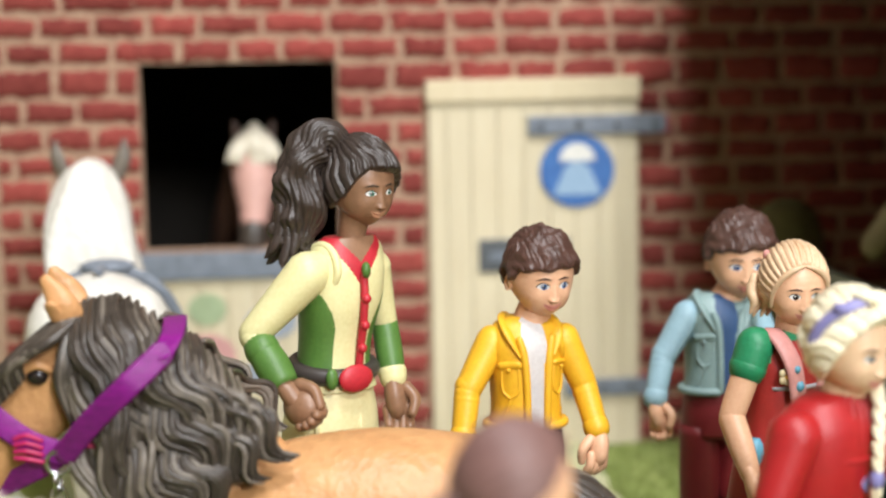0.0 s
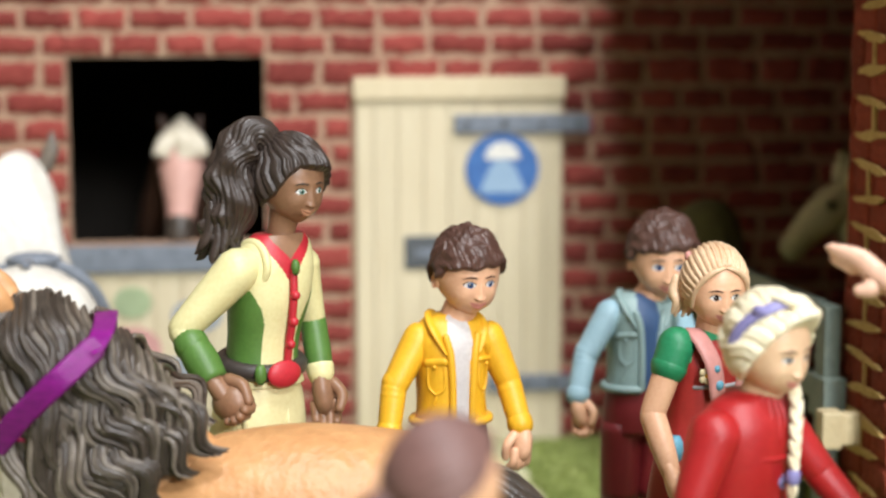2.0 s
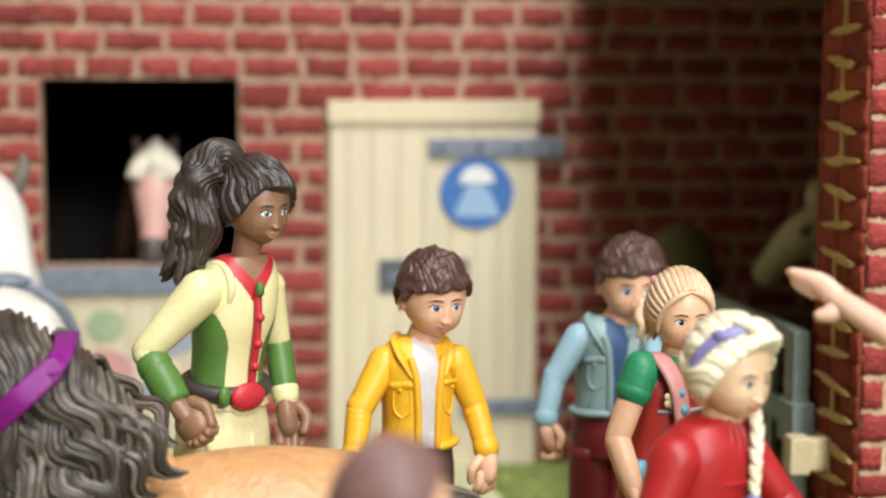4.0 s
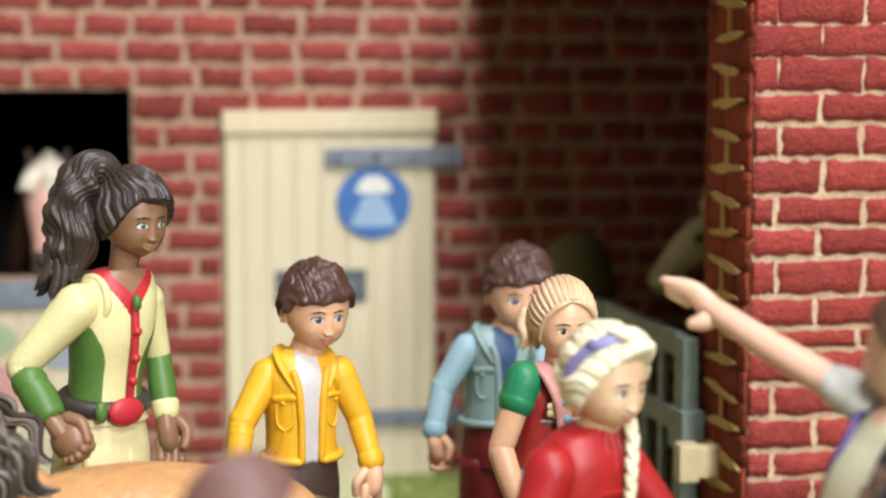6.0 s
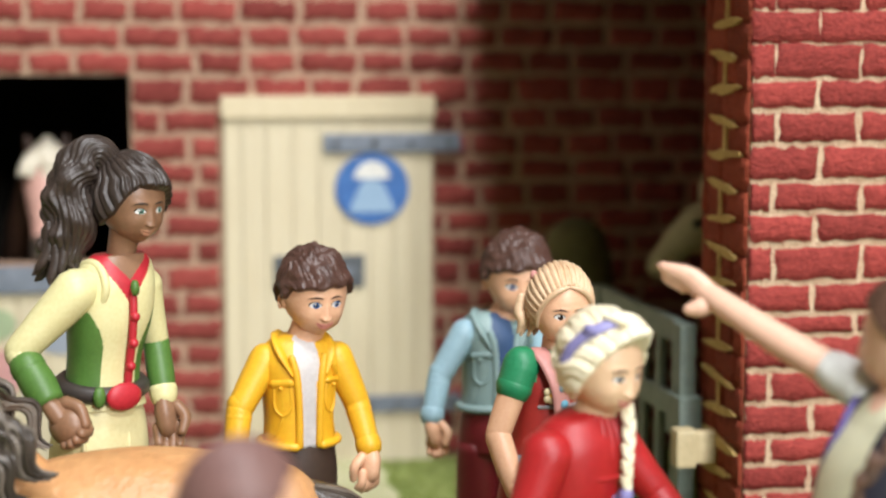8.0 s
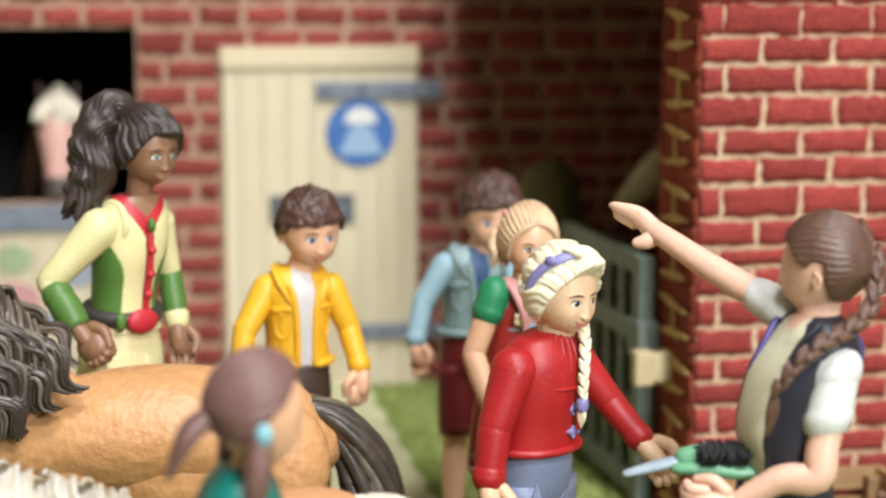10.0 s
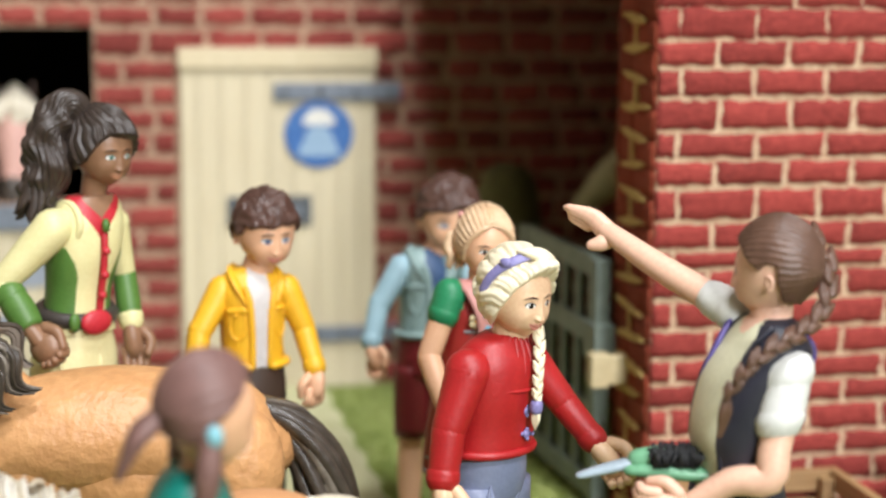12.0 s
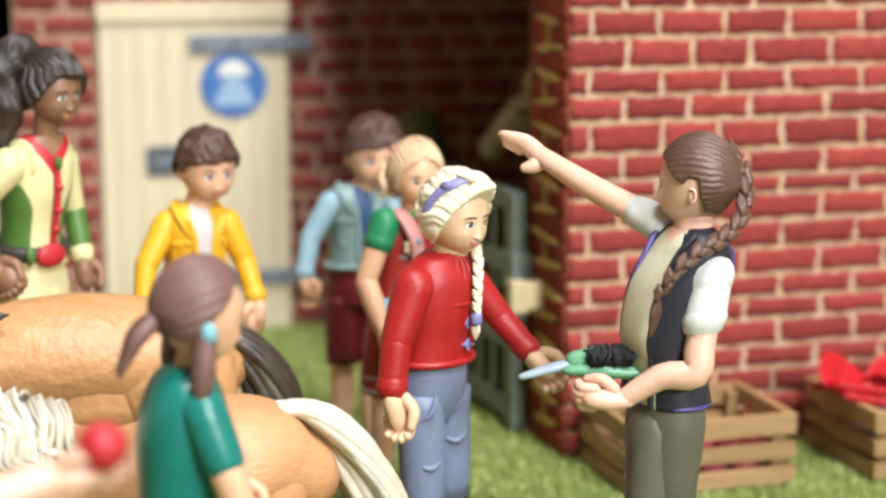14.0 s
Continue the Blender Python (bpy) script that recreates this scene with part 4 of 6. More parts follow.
def jumper_girl():
    """Blond girl in a red jumper and blue jeans."""
    sc = Sculpt(6.9, -41.0, 0.88)
    H = -52
    hd = Head((7.36, -41.15, 12.74), 1.25, -60, -3)
    x, y = 6.85, -40.9
    h = radians(H)
    f, s = np.array((math.cos(h), math.sin(h), 0)), np.array((-math.sin(h), math.cos(h), 0))
    ctr = np.array((x, y, 0))
    sc.tube([(x + 0.3, y, 10.2), (7.35, -41.1, 11.4)], [0.6, 0.5], "skin_cream", seg=14)
    sc.loft([(x - 0.1, y, 7.55, 1.05, 1.3), (x - 0.05, y, 8.4, 1.08, 1.28), (x + 0.05, y, 9.4, 1.15, 1.4), (x + 0.15, y, 10.3, 1.05, 1.45), (x + 0.25, y, 10.85, 0.75, 1.15), (x + 0.3, y, 11.1, 0.55, 0.7)], "jumper_red", head=H, seg=48, sub=6, square=2.3)
    for k in range(12):
        a = radians(-75 + k * 13.6)
        sc.tube([ctr + np.array((0.28, 0, 11.0)) + 0.62 * f * math.cos(a) + 0.72 * s * math.sin(a), ctr + np.array((0.2, 0, 10.5)) + 0.92 * f * math.cos(a) + 0.98 * s * math.sin(a), ctr + np.array((0.12, 0, 9.95)) + 1.1 * f * math.cos(a) + 1.12 * s * math.sin(a)], [0.1, 0.09, 0.05], "jumper_red", seg=6)
    yoke = [ctr + np.array((0.1, 0, 9.75 - 0.25 * math.cos(radians(a)))) + 1.13 * f * math.cos(radians(a)) + 1.36 * s * math.sin(radians(a)) for a in range(-80, 81, 16)]
    sc.tube(yoke, 0.07, "jumper_red", seg=6)
    for z in (8.85, 8.15):
        sc.ball(ctr + np.array((0, 0, z)) + 1.1 * f + s * 0.12, (0.08, 0.15, 0.15), "lavender", head=H, seg=8)
        for k in range(4):
            sc.ball(ctr + np.array((0.14 * math.cos(k * 1.57), 0, z + 0.14 * math.sin(k * 1.57))) + 1.12 * f + s * 0.12, 0.07, "lavender", seg=6)
    hem = [ctr + np.array((-0.1, 0, 7.62)) + 1.1 * f * math.cos(radians(a)) + 1.36 * s * math.sin(radians(a)) for a in range(0, 361, 20)]
    sc.tube(hem, 0.13, "jumper_red", seg=8, sub=2)
    sc.loft([(x - 0.1, y, 5.6, 0.5, 0.9), (x - 0.1, y, 6.3, 0.86, 1.14), (x - 0.1, y, 7.0, 0.95, 1.2), (x - 0.1, y, 7.7, 0.92, 1.15)], "jeans", head=H, seg=28)
    hips = [tuple(ctr + s * 0.55 + np.array((0, 0, 6.6))), tuple(ctr - s * 0.62 + np.array((-0.1, 0, 6.6)))]
    feet = [tuple((ctr + s * 0.65)[:2]), tuple((ctr - s * 0.75)[:2])]
    legs(sc, hips, feet, 0.84, "jeans", "shoe_grey", 3.2, "skin_cream")
    for p, q in zip(hips, (1, -1)):
        folds(sc, [(p[0] - 0.5, p[1] - 0.45, 5.0 + 0.3 * q), (p[0] + 0.1, p[1] - 0.76, 4.75 + 0.3 * q), (p[0] + 0.65, p[1] - 0.35, 5.05 + 0.3 * q)], 0.1, "jeans")
        folds(sc, [(p[0] + 0.3, p[1] - 0.7, 6.7), (p[0] + 0.1, p[1] - 0.8, 6.1), (p[0] - 0.3, p[1] - 0.65, 5.9)], 0.08, "jeans")
    a, b, w = (5.95, -41.8, 10.15), (5.35, -42.1, 8.5), (5.15, -42.3, 7.05)
    sc.ball(a, 0.75, "jumper_red")
    sc.tube([a, along(a, b, 0.5), b], [0.74, 0.64, 0.55], "jumper_red", seg=18)
    sc.tube([b, along(b, w, 0.5), w], [0.54, 0.52, 0.47], "jumper_red", seg=18)
    sc.tube([along(b, w, 0.84), along(b, w, 1.0)], [0.53, 0.54], "jumper_red", seg=18)
    hand(sc, along(b, w, 1.0), (0.15, -0.1, -1), 0.95, "skin_cream", thumb=(0.8, -0.5, 0), curl=0.6)
    a, b, w = (7.95, -40.25, 10.1), (8.95, -40.5, 8.75), (9.75, -41.0, 7.65)
    sc.ball(a, 0.7, "jumper_red")
    sc.tube([a, along(a, b, 0.5), b], [0.68, 0.58, 0.5], "jumper_red", seg=18)
    sc.tube([b, along(b, w, 0.5), w], [0.5, 0.47, 0.43], "jumper_red", seg=18)
    sc.tube([along(b, w, 0.84), along(b, w, 1.0)], [0.48, 0.49], "jumper_red", seg=18)
    hand(sc, along(b, w, 1.0), (0.6, -0.3, -0.8), 0.95, "skin_cream", thumb=(0.7, -0.2, 0.6), curl=0.5)
    for v in sc.bm.verts:
        up = min(1.0, max(0.0, (v.co.z - 3) / 4))
        v.co.x, v.co.z = x - 0.05 * up + (v.co.x - x) * (1 + 0.07 * up), v.co.z + 0.36 * up
    hd.face(sc, "skin_cream", "eye_dark", "lip", "hair_brown", 0.9)
    # full swept blond hair, headband, plait over the far shoulder
    line = lambda az: np.interp(az, (-180, -112, -88, -66, -45, -20, 0, 25, 50, 80, 112, 180), (-50, -50, -40, -16, 8, 22, 26, 22, 8, -24, -50, -50))
    def quiff(az, el):
        roll = 0.36 * math.exp(-((az - 12) / 36) ** 2 - ((el - 33) / 12) ** 2)
        sides = 0.08 * math.exp(-((abs(az) - 105) / 45) ** 2 - ((el + 5) / 40) ** 2)
        dip = -0.10 * math.exp(-((el - 56 + 0.45 * abs(az)) / 9) ** 2) * (1 if abs(az) < 120 else 0)
        return roll + sides + dip
    shell(sc, hd, "hair_blond", line, 0.11, (165, 5), 14, 0.11, 0.3, quiff, edge=6.0)
    for k in range(4):
        hd.lock(sc, [(-44 + k * 9, 58 - k), (-20 + k * 9, 55), (4 + k * 8, 47), (20 + k * 8, 37), (27 + k * 8, 29)], 0.13 * hd.h, "hair_blond", lift=1.26 - 0.02 * abs(k - 1.5), tip=0.5)
    band = [(-98, 4), (-90, 18), (-76, 33), (-56, 44), (-20, 55), (25, 56), (70, 36)]
    sc.tube([hd.at(a, e, 1.15) for a, e in band], 0.125 * hd.h, "lavender", seg=12, sub=5, flat=0.35, side=-hd.s)
    sc.ball(hd.at(-66, 40, 1.21), (0.12, 0.2, 0.16), "lavender", head=hd.head - 70, seg=12)
    p = hd.at(62, -46, 0.95)
    braid(sc, [p, p + np.array((0.0, -0.45, -0.6)), p + np.array((-0.1, -0.75, -1.5)), p + np.array((-0.15, -0.8, -2.4))], 0.25, 0.18, "hair_blond", "lavender")
    return sc.done("doll", "blond girl figurine in red jumper and blue jeans", "figurine", "figurines in the yard")


def pointing_woman():
    """Woman with a brown plait who points with one arm and holds brushes in the other hand."""
    sc = Sculpt(12.7, -47, 0.88)
    H = 192
    hd = Head((13.1, -47.0, 14.28), 1.29, 143, 5)
    hd.face(sc, "skin_fair", "eye_dark", "lip", "hair_brown", 0.85)
    x, y = 12.75, -47.0
    h = radians(H)
    f, s = np.array((math.cos(h), math.sin(h), 0)), np.array((-math.sin(h), math.cos(h), 0))
    ctr = np.array((x, y, 0))
    sc.tube([(12.9, -46.95, 12.2), (13.05, -46.95, 13.5)], [0.64, 0.54], "skin_fair", seg=14)
    pick = lambda t, a: "skin_fair" if t > 0.72 and abs(a) < (t - 0.72) * 130 else "shirt_ivory" if abs(a) < 32 - 6 * t + 60 * max(0.0, t - 0.8) else "vest_navy"
    sc.loft([(x + 0.15, y, 7.7, 1.15, 1.35), (x + 0.05, y, 8.8, 1.08, 1.25), (x - 0.1, y, 10.0, 1.22, 1.4), (x - 0.05, y, 11.3, 1.25, 1.55), (x + 0.1, y, 12.2, 1.0, 1.5), (x + 0.15, y, 12.75, 0.7, 1.05), (x + 0.2, y, 12.95, 0.5, 0.65)], pick, head=H, seg=64, sub=7, square=2.3)
    for sgn in (1, -1):
        edge = []
        for z, rf, rs, a in ((7.8, 1.17, 1.37, 32), (8.9, 1.1, 1.27, 31), (10.1, 1.24, 1.42, 30), (11.3, 1.27, 1.57, 29), (12.2, 1.02, 1.5, 30), (12.8, 0.72, 1.05, 60)):
            edge.append(ctr + np.array((0, 0, z)) + f * rf * math.cos(radians(a)) + s * sgn * rs * math.sin(radians(a)))
        sc.tube(edge, 0.09, "piping_violet" if sgn < 0 else "vest_navy", seg=6)
    sc.loft([(x, y, 2.6, 0.4, 0.8), (x, y, 4.6, 0.8, 1.15), (x, y, 5.9, 1.02, 1.32), (x + 0.05, y, 7.0, 1.1, 1.38), (x + 0.1, y, 7.9, 1.05, 1.28)], "trousers_olive", head=H, seg=28)
    hem = [ctr + np.array((0.15, 0, 7.75)) + 1.12 * f * math.cos(radians(a)) + 1.33 * s * math.sin(radians(a)) for a in range(0, 361, 20)]
    sc.tube(hem, 0.08, "piping_violet", seg=6, sub=2)
    legs(sc, [(12.25, -47.35, 7.0), (13.2, -46.75, 7.0)], [(11.85, -47.6), (13.45, -46.55)], 0.86, "trousers_olive", "belt_black")
    # far arm points up and away
    a, b, w = (12.3, -45.8, 12.9), (10.9, -43.95, 13.76), (9.75, -42.2, 14.62)
    sc.ball(a, 0.66, "shirt_white")
    sc.tube([a, along(a, b, 0.15), along(a, b, 0.28)], [0.62, 0.62, 0.58], "shirt_white", seg=18)
    sc.tube([along(a, b, 0.2), b, w], [0.5, 0.44, 0.33], "skin_fair", seg=18)
    sc.tube([w, (9.4, -41.9, 14.97), (8.8, -41.6, 15.22)], [0.33, 0.28, 0.11], "skin_fair", seg=12, flat=0.75)
    for k in range(3):
        sc.tube([(9.45 - 0.02 * k, -41.9 + 0.12 * k, 14.85 - 0.1 * k), (9.0, -41.65 + 0.12 * k, 15.08 - 0.1 * k), (8.75 + 0.12 * k, -41.5 + 0.1 * k, 15.2 - 0.12 * k)], [0.17, 0.14, 0.08], "skin_fair", seg=8)
    sc.tube([(9.85, -42.3, 14.4), (9.55, -42.35, 14.25), (9.3, -42.3, 14.2)], [0.3, 0.24, 0.16], "skin_fair", seg=10)
    # near arm holds the brushes
    a, b, w = (13.1, -48.2, 11.6), (13.1, -48.7, 9.5), (11.1, -47.9, 8.1)
    sc.ball(a, 0.82, "shirt_white")
    sc.tube([a, along(a, b, 0.35), along(a, b, 0.52)], [0.76, 0.74, 0.72], "shirt_white", seg=18)
    sc.tube([along(a, b, 0.49), along(a, b, 0.56)], [0.76, 0.75], "shirt_white", seg=18)
    sc.tube([along(a, b, 0.5), along(a, b, 0.85), (12.95, -48.75, 8.95), along(b, w, 0.5), w], [0.52, 0.5, 0.5, 0.45, 0.33], "skin_fair", seg=18)
    hand(sc, w, (-0.95, 0.25, 0.05), 0.9, "skin_fair", thumb=(0.1, -0.3, 1), curl=0.55)
    ring = [np.array((13.0, -47.72, 11.75)) + np.array((0.9 * math.cos(radians(q)), -0.16 * math.sin(radians(q)), 0.92 * math.sin(radians(q)))) for q in range(-60, 241, 20)]
    sc.tube(ring, 0.16, "piping_violet", seg=8, sub=2)
    # she leans back: the hips stand ahead of the shoulders
    for v in sc.bm.verts:
        v.co.x -= 0.6 * min(1.0, max(0.0, (12.2 - v.co.z) / 2.6))
    # hair combed back into a thick plait over the near shoulder
    line = lambda az: np.interp(abs(az), (0, 40, 62, 78, 86, 100, 106, 122, 180), (24, 18, 4, -3, 6, 6, -14, -36, -44))
    shell(sc, hd, "hair_chestnut", line, 0.11, (-178, 4), 44, 0.055, 0.25, edge=5.0)
    braid(sc, [(14.05, -47.1, 15.0), (14.28, -47.45, 14.5), (14.25, -47.7, 13.9), (13.95, -48.0, 13.25), (13.25, -48.4, 12.8), (12.3, -48.8, 12.5), (11.52, -48.85, 11.9), (11.12, -48.65, 11.15)], 0.38, 0.26, "hair_chestnut")
    for k in range(8):
        sc.tube([(11.15, -48.65, 11.15), (11.02 + 0.025 * k, -48.68, 10.75), (10.98 + 0.012 * k, -48.55, 10.1)], [0.11, 0.1, 0.03], "hair_chestnut", seg=6)
    return sc.done("doll", "brown-plaited woman figurine in navy vest pointing with one arm", "figurine", "figurines in the yard")


def teal_girl():
    """Girl with brown bunches in a teal top, seen from behind her shoulder."""
    sc = Sculpt(-3.1, -53, 0.88)
    hd = Head((-2.55, -53.2, 12.62), 1.2, 12, -6)
    hd.face(sc, "skin_tan", "eye_dark", "lip", "hair_brown_lit", 0.9)
    x, y, H = -2.95, -53.0, 0
    sc.tube([(x + 0.1, y, 10.6), (-2.5, -53.1, 11.8)], [0.5, 0.46], "skin_tan", seg=12)
    sc.loft([(x, y, 4.5, 1.2, 1.3), (x - 0.05, y, 6.5, 1.0, 1.15), (x - 0.05, y, 8.2, 1.05, 1.2), (x, y, 9.8, 1.1, 1.35), (x + 0.05, y, 10.8, 0.85, 1.25), (x + 0.1, y, 11.3, 0.5, 0.75)], "teal_top", head=H, seg=36, sub=6, square=2.3)
    legs(sc, [(x, y - 0.6, 4.8), (x, y + 0.6, 4.8)], [(x, y - 0.65), (x, y + 0.65)], 0.7, "teal_top", "shoe_grey")
    for sgn, b, w in ((-1, (-2.05, -54.6, 8.7), (-1.6, -54.7, 7.2)), (1, (-2.6, -51.3, 8.8), (-1.4, -51.2, 7.8))):
        a = (x + 0.35, y + sgn * 1.15, 10.4)
        sc.ball(a, 0.64, "teal_top")
        sc.tube([a, along(a, b, 0.45), along(a, b, 0.72)], [0.64, 0.62, 0.58], "teal_top", seg=16)
        sc.tube([along(a, b, 0.6), b, w], [0.46, 0.42, 0.34], "skin_tan", seg=14)
        hand(sc, w, (0.3, 0, -1), 0.8, "skin_tan")
    line = lambda az: 34 if abs(az) < 45 else max(-34, 34 - (abs(az) - 45) * 0.95)
    shell(sc, hd, "hair_brown_lit", line, 0.12, (180, -20), 30, 0.06)
    for sgn in (-1, 1):
        p = hd.at(sgn * 98, -16, 1.14)
        sc.ball(p + np.array((0.05, 0.12 * sgn, 0.05)), (0.2, 0.2, 0.27), "clip_blue", head=12)
        sc.tube([p, p + np.array((-0.1, -0.1 * -sgn, -0.9)), p + np.array((-0.2, 0, -1.9))], [0.24, 0.3, 0.12], "hair_brown_lit", seg=10)
    q = hd.at(180, -8, 1.0)
    for k in range(6):
        sc.tube([q, q + np.array((-0.5, 0.1 * k - 0.3, -0.4)), q + np.array((-0.95, 0.1 * k - 0.3, -1.3))], [0.25, 0.22, 0.06], "hair_brown_lit", seg=7)
    return sc.done("doll", "brown-haired girl figurine in a teal top with blue hair clips", "figurine", "figurines in the yard")


riding_teacher()
open_jacket_boy(0.75, -29.2, "mustard", "mustard", "mustard", "tee_white", "trousers_brown", "skin_tan", Head((1.23, -29.35, 12.94), 1.28, -73, -4), -74,
                [((-0.3, -29.4, 10.8), (-1.15, -29.9, 9.35), (-1.35, -30.3, 7.95), (0.1, -0.2, -1), (0.8, -0.5, 0)),
                 ((1.98, -29.1, 10.75), (2.6, -29.2, 9.3), (2.92, -29.8, 7.95), (-0.05, -0.3, -1), (-0.8, -0.6, 0))],
                "brown-haired boy figurine in mustard jacket and white shirt")
open_jacket_boy(8.15, -23.9, "denim_teal", "denim_pale", "denim_teal", "tee_blue", "maroon", "skin_tan", Head((8.95, -24.05, 12.54), 1.4, -93, -2), -76,
                [((7.05, -24.2, 10.5), (6.1, -24.6, 9.1), (5.75, -25.0, 7.75), (0.2, -0.2, -1), (0.8, -0.5, 0)),
                 ((9.5, -23.7, 10.5), (10.1, -23.8, 9.1), (10.3, -24.4, 7.75), (0, -0.2, -1), (-0.8, -0.5, 0))],
                "brown-haired boy figurine in pale blue jacket and maroon shorts", shorts=3.75, top=11.1, hem=7.8)
overalls_girl()
jumper_girl()
pointing_woman()
teal_girl()


# ---- toy horses ----
COAT = dict(rough=0.5, bump=0.5, fine=330, depth=0.0018, mix=0.8)
colour("coat_bay", (0.66, 0.355, 0.155), second=(0.48, 0.225, 0.085), scale=55, rough=0.45, bump=0.6, fine=260, depth=0.0014, mix=0.8)
colour("coat_palomino", (0.66, 0.36, 0.18), second=(0.50, 0.22, 0.085), scale=26, rough=0.5, bump=0.35, fine=420, depth=0.0012, mix=0.8, stretch=(0.5, 1, 1.6))
colour("coat_white", (0.73, 0.70, 0.64), second=(0.64, 0.60, 0.52), scale=60, **COAT)
colour("coat_brown", (0.06, 0.028, 0.016), scale=60, **COAT)
colour("coat_pale", (0.64, 0.59, 0.36), second=(0.50, 0.45, 0.25), scale=60, **COAT)
colour("face_pink", (0.62, 0.36, 0.30), second=(0.52, 0.28, 0.23), scale=60, **COAT)
colour("mane_dark", (0.072, 0.056, 0.044), second=(0.034, 0.026, 0.020), rough=0.32, bump=0.35, scale=220, mix=0.5, fine=1200)
# Grey strands put the dark mane's sheen, along with its drybrush, into colour.
colour("mane_grey", (0.21, 0.175, 0.14), second=(0.09, 0.072, 0.056), **HAIR)
colour("mane_cream", (0.68, 0.62, 0.50), second=(0.52, 0.45, 0.33), **HAIR)
colour("hoof", (0.10, 0.075, 0.055), rough=0.5)
colour("ribbon_purple", (0.25, 0.006, 0.22), second=(0.16, 0.004, 0.15), rough=0.34, scale=300, bump=0.3, fine=2500, stretch=(1, 1, 3), mix=0.4)
colour("thread_red", (0.45, 0.01, 0.09), rough=0.5)
colour("steel", (0.62, 0.62, 0.62), rough=0.25, metal=1.0, bump=0.05)


def nearer_wall(co):
    """Sets the bay horse close in front of the teacher, at its full size."""
    z = 1.055 * co.z - 1.155 if co.z > 6 else 0.8625 * co.z
    return Vector((-6 + (co.x + 6) * 1.055, -35.8 + (co.y + 38) * 1.055, z))


def toy_horse(x, y, label, coat, manes, spine, neck, head, crest, tail, forelock=None, ears=None, legs_at=(), eye=None, tail_n=26, mane_n=70, belly=None, fall=(1.5, -1.5, -3.2), flat=0.84, shape=None):
    """A cast horse that stands along x with its head at low x; rows of (x, z, radius)."""
    sc = Sculpt(x, y)
    sc.piece("body")
    sc.tube([(a, y, b) for a, b, r in spine], [r for a, b, r in spine], coat, seg=28, sub=6, flat=flat, side=(0, 0, 1))
    sc.tube([(a, y, b) for a, b, r in neck], [r for a, b, r in neck], coat, seg=24, sub=6, flat=0.7, side=(0, 1, 0))
    if head:
        sc.tube([(a, y, b) for a, b, r in head], [r for a, b, r in head], coat, seg=24, sub=6, flat=0.8, side=(0, 1, 0))
    for lx, ly, top, r, bend in legs_at:
        sc.tube([(lx, y + ly, top), (lx + bend, y + ly, top * 0.55), (lx, y + ly, top * 0.3), (lx, y + ly, 0.9)], [r, r * 0.6, r * 0.42, r * 0.42], coat, seg=12)
    for c, r in belly or ():
        sc.ball((c[0], y + c[1], c[2]), r, coat, seg=20)
    if eye:
        for sgn in (-1, 1):
            sc.tube([(eye[0] - 0.4, y + sgn * eye[2], eye[1] + 0.12), (eye[0], y + sgn * (eye[2] + 0.06), eye[1] + 0.32), (eye[0] + 0.4, y + sgn * eye[2], eye[1] + 0.1)], [0.1, 0.14, 0.08], coat, seg=8)
        for sgn in (-1, 1):
            sc.piece("eye", "glossy dark eye")
            sc.ball((eye[0], y + sgn * eye[2], eye[1]), (0.27, 0.18, 0.22), "eye_dark", seg=12)
    if ears:
        (ex, ez), (tx, tz) = ears
        for sgn in (-1, 1):
            sc.piece("ear")
            sc.tube([(ex, y + sgn * 0.55, ez), ((ex + tx) / 2 + 0.12, y + sgn * 0.8, (ez + tz) / 2), (tx, y + sgn * 0.72, tz)], [0.40, 0.40, 0.18], coat, seg=14, flat=0.6, side=(0, 1, 0))
            sc.tube([(ex - 0.2, y + sgn * 0.75, ez + 0.15), ((ex + tx) / 2 - 0.15, y + sgn * 1.0, (ez + tz) / 2)], [0.28, 0.2], coat, seg=8, flat=0.4)
    for lx, ly, top, r, bend in legs_at:
        sc.piece("hoof")
        sc.tube([(lx - 0.05, y + ly, 0.85), (lx - 0.15, y + ly, 0.0)], [0.5, 0.68], "hoof", seg=12, round_ends=False)
    sc.piece("mane")
    line = spline(crest, 8)
    thick = mane_n > 100
    def lock(cx, cz, dx, dz, near, n, spread, thin, side):
        """A sheaf of wavy strands that starts on the neck and lies against its side."""
        ph, out = sc.rnd.uniform(-0.7, 0.7), sc.rnd.uniform(0.9, 1.15)
        for _ in range(n):
            da, dy = sc.rnd.uniform(-1, 1) * spread, sc.rnd.uniform(-0.14, 0.14)
            pts = []
            for u in np.linspace(0, 1, 9):
                wave = 0.27 * min(1, 2 * u) * math.sin(9.5 * u + 1.9 * cx + ph)
                pts.append((cx + dx * u ** 1.1 + wave * 0.8 + da * (1 - 0.6 * u),
                            y + side * abs(fall[1]) * out * np.interp(u, (0, 0.2, 0.55, 1), (near, 0.8, 1.05, 0.97)) + dy,
                            cz + dz * u ** 1.2 + wave * 0.6 + 0.6 * da * (1 - 0.6 * u)))
            sc.tube(pts, [r * thin for r in (0.13, 0.17, 0.18, 0.18, 0.17, 0.15, 0.12, 0.09, 0.03)], manes[1] if sc.rnd.random() < 0.34 else manes[0], seg=6, sub=2)

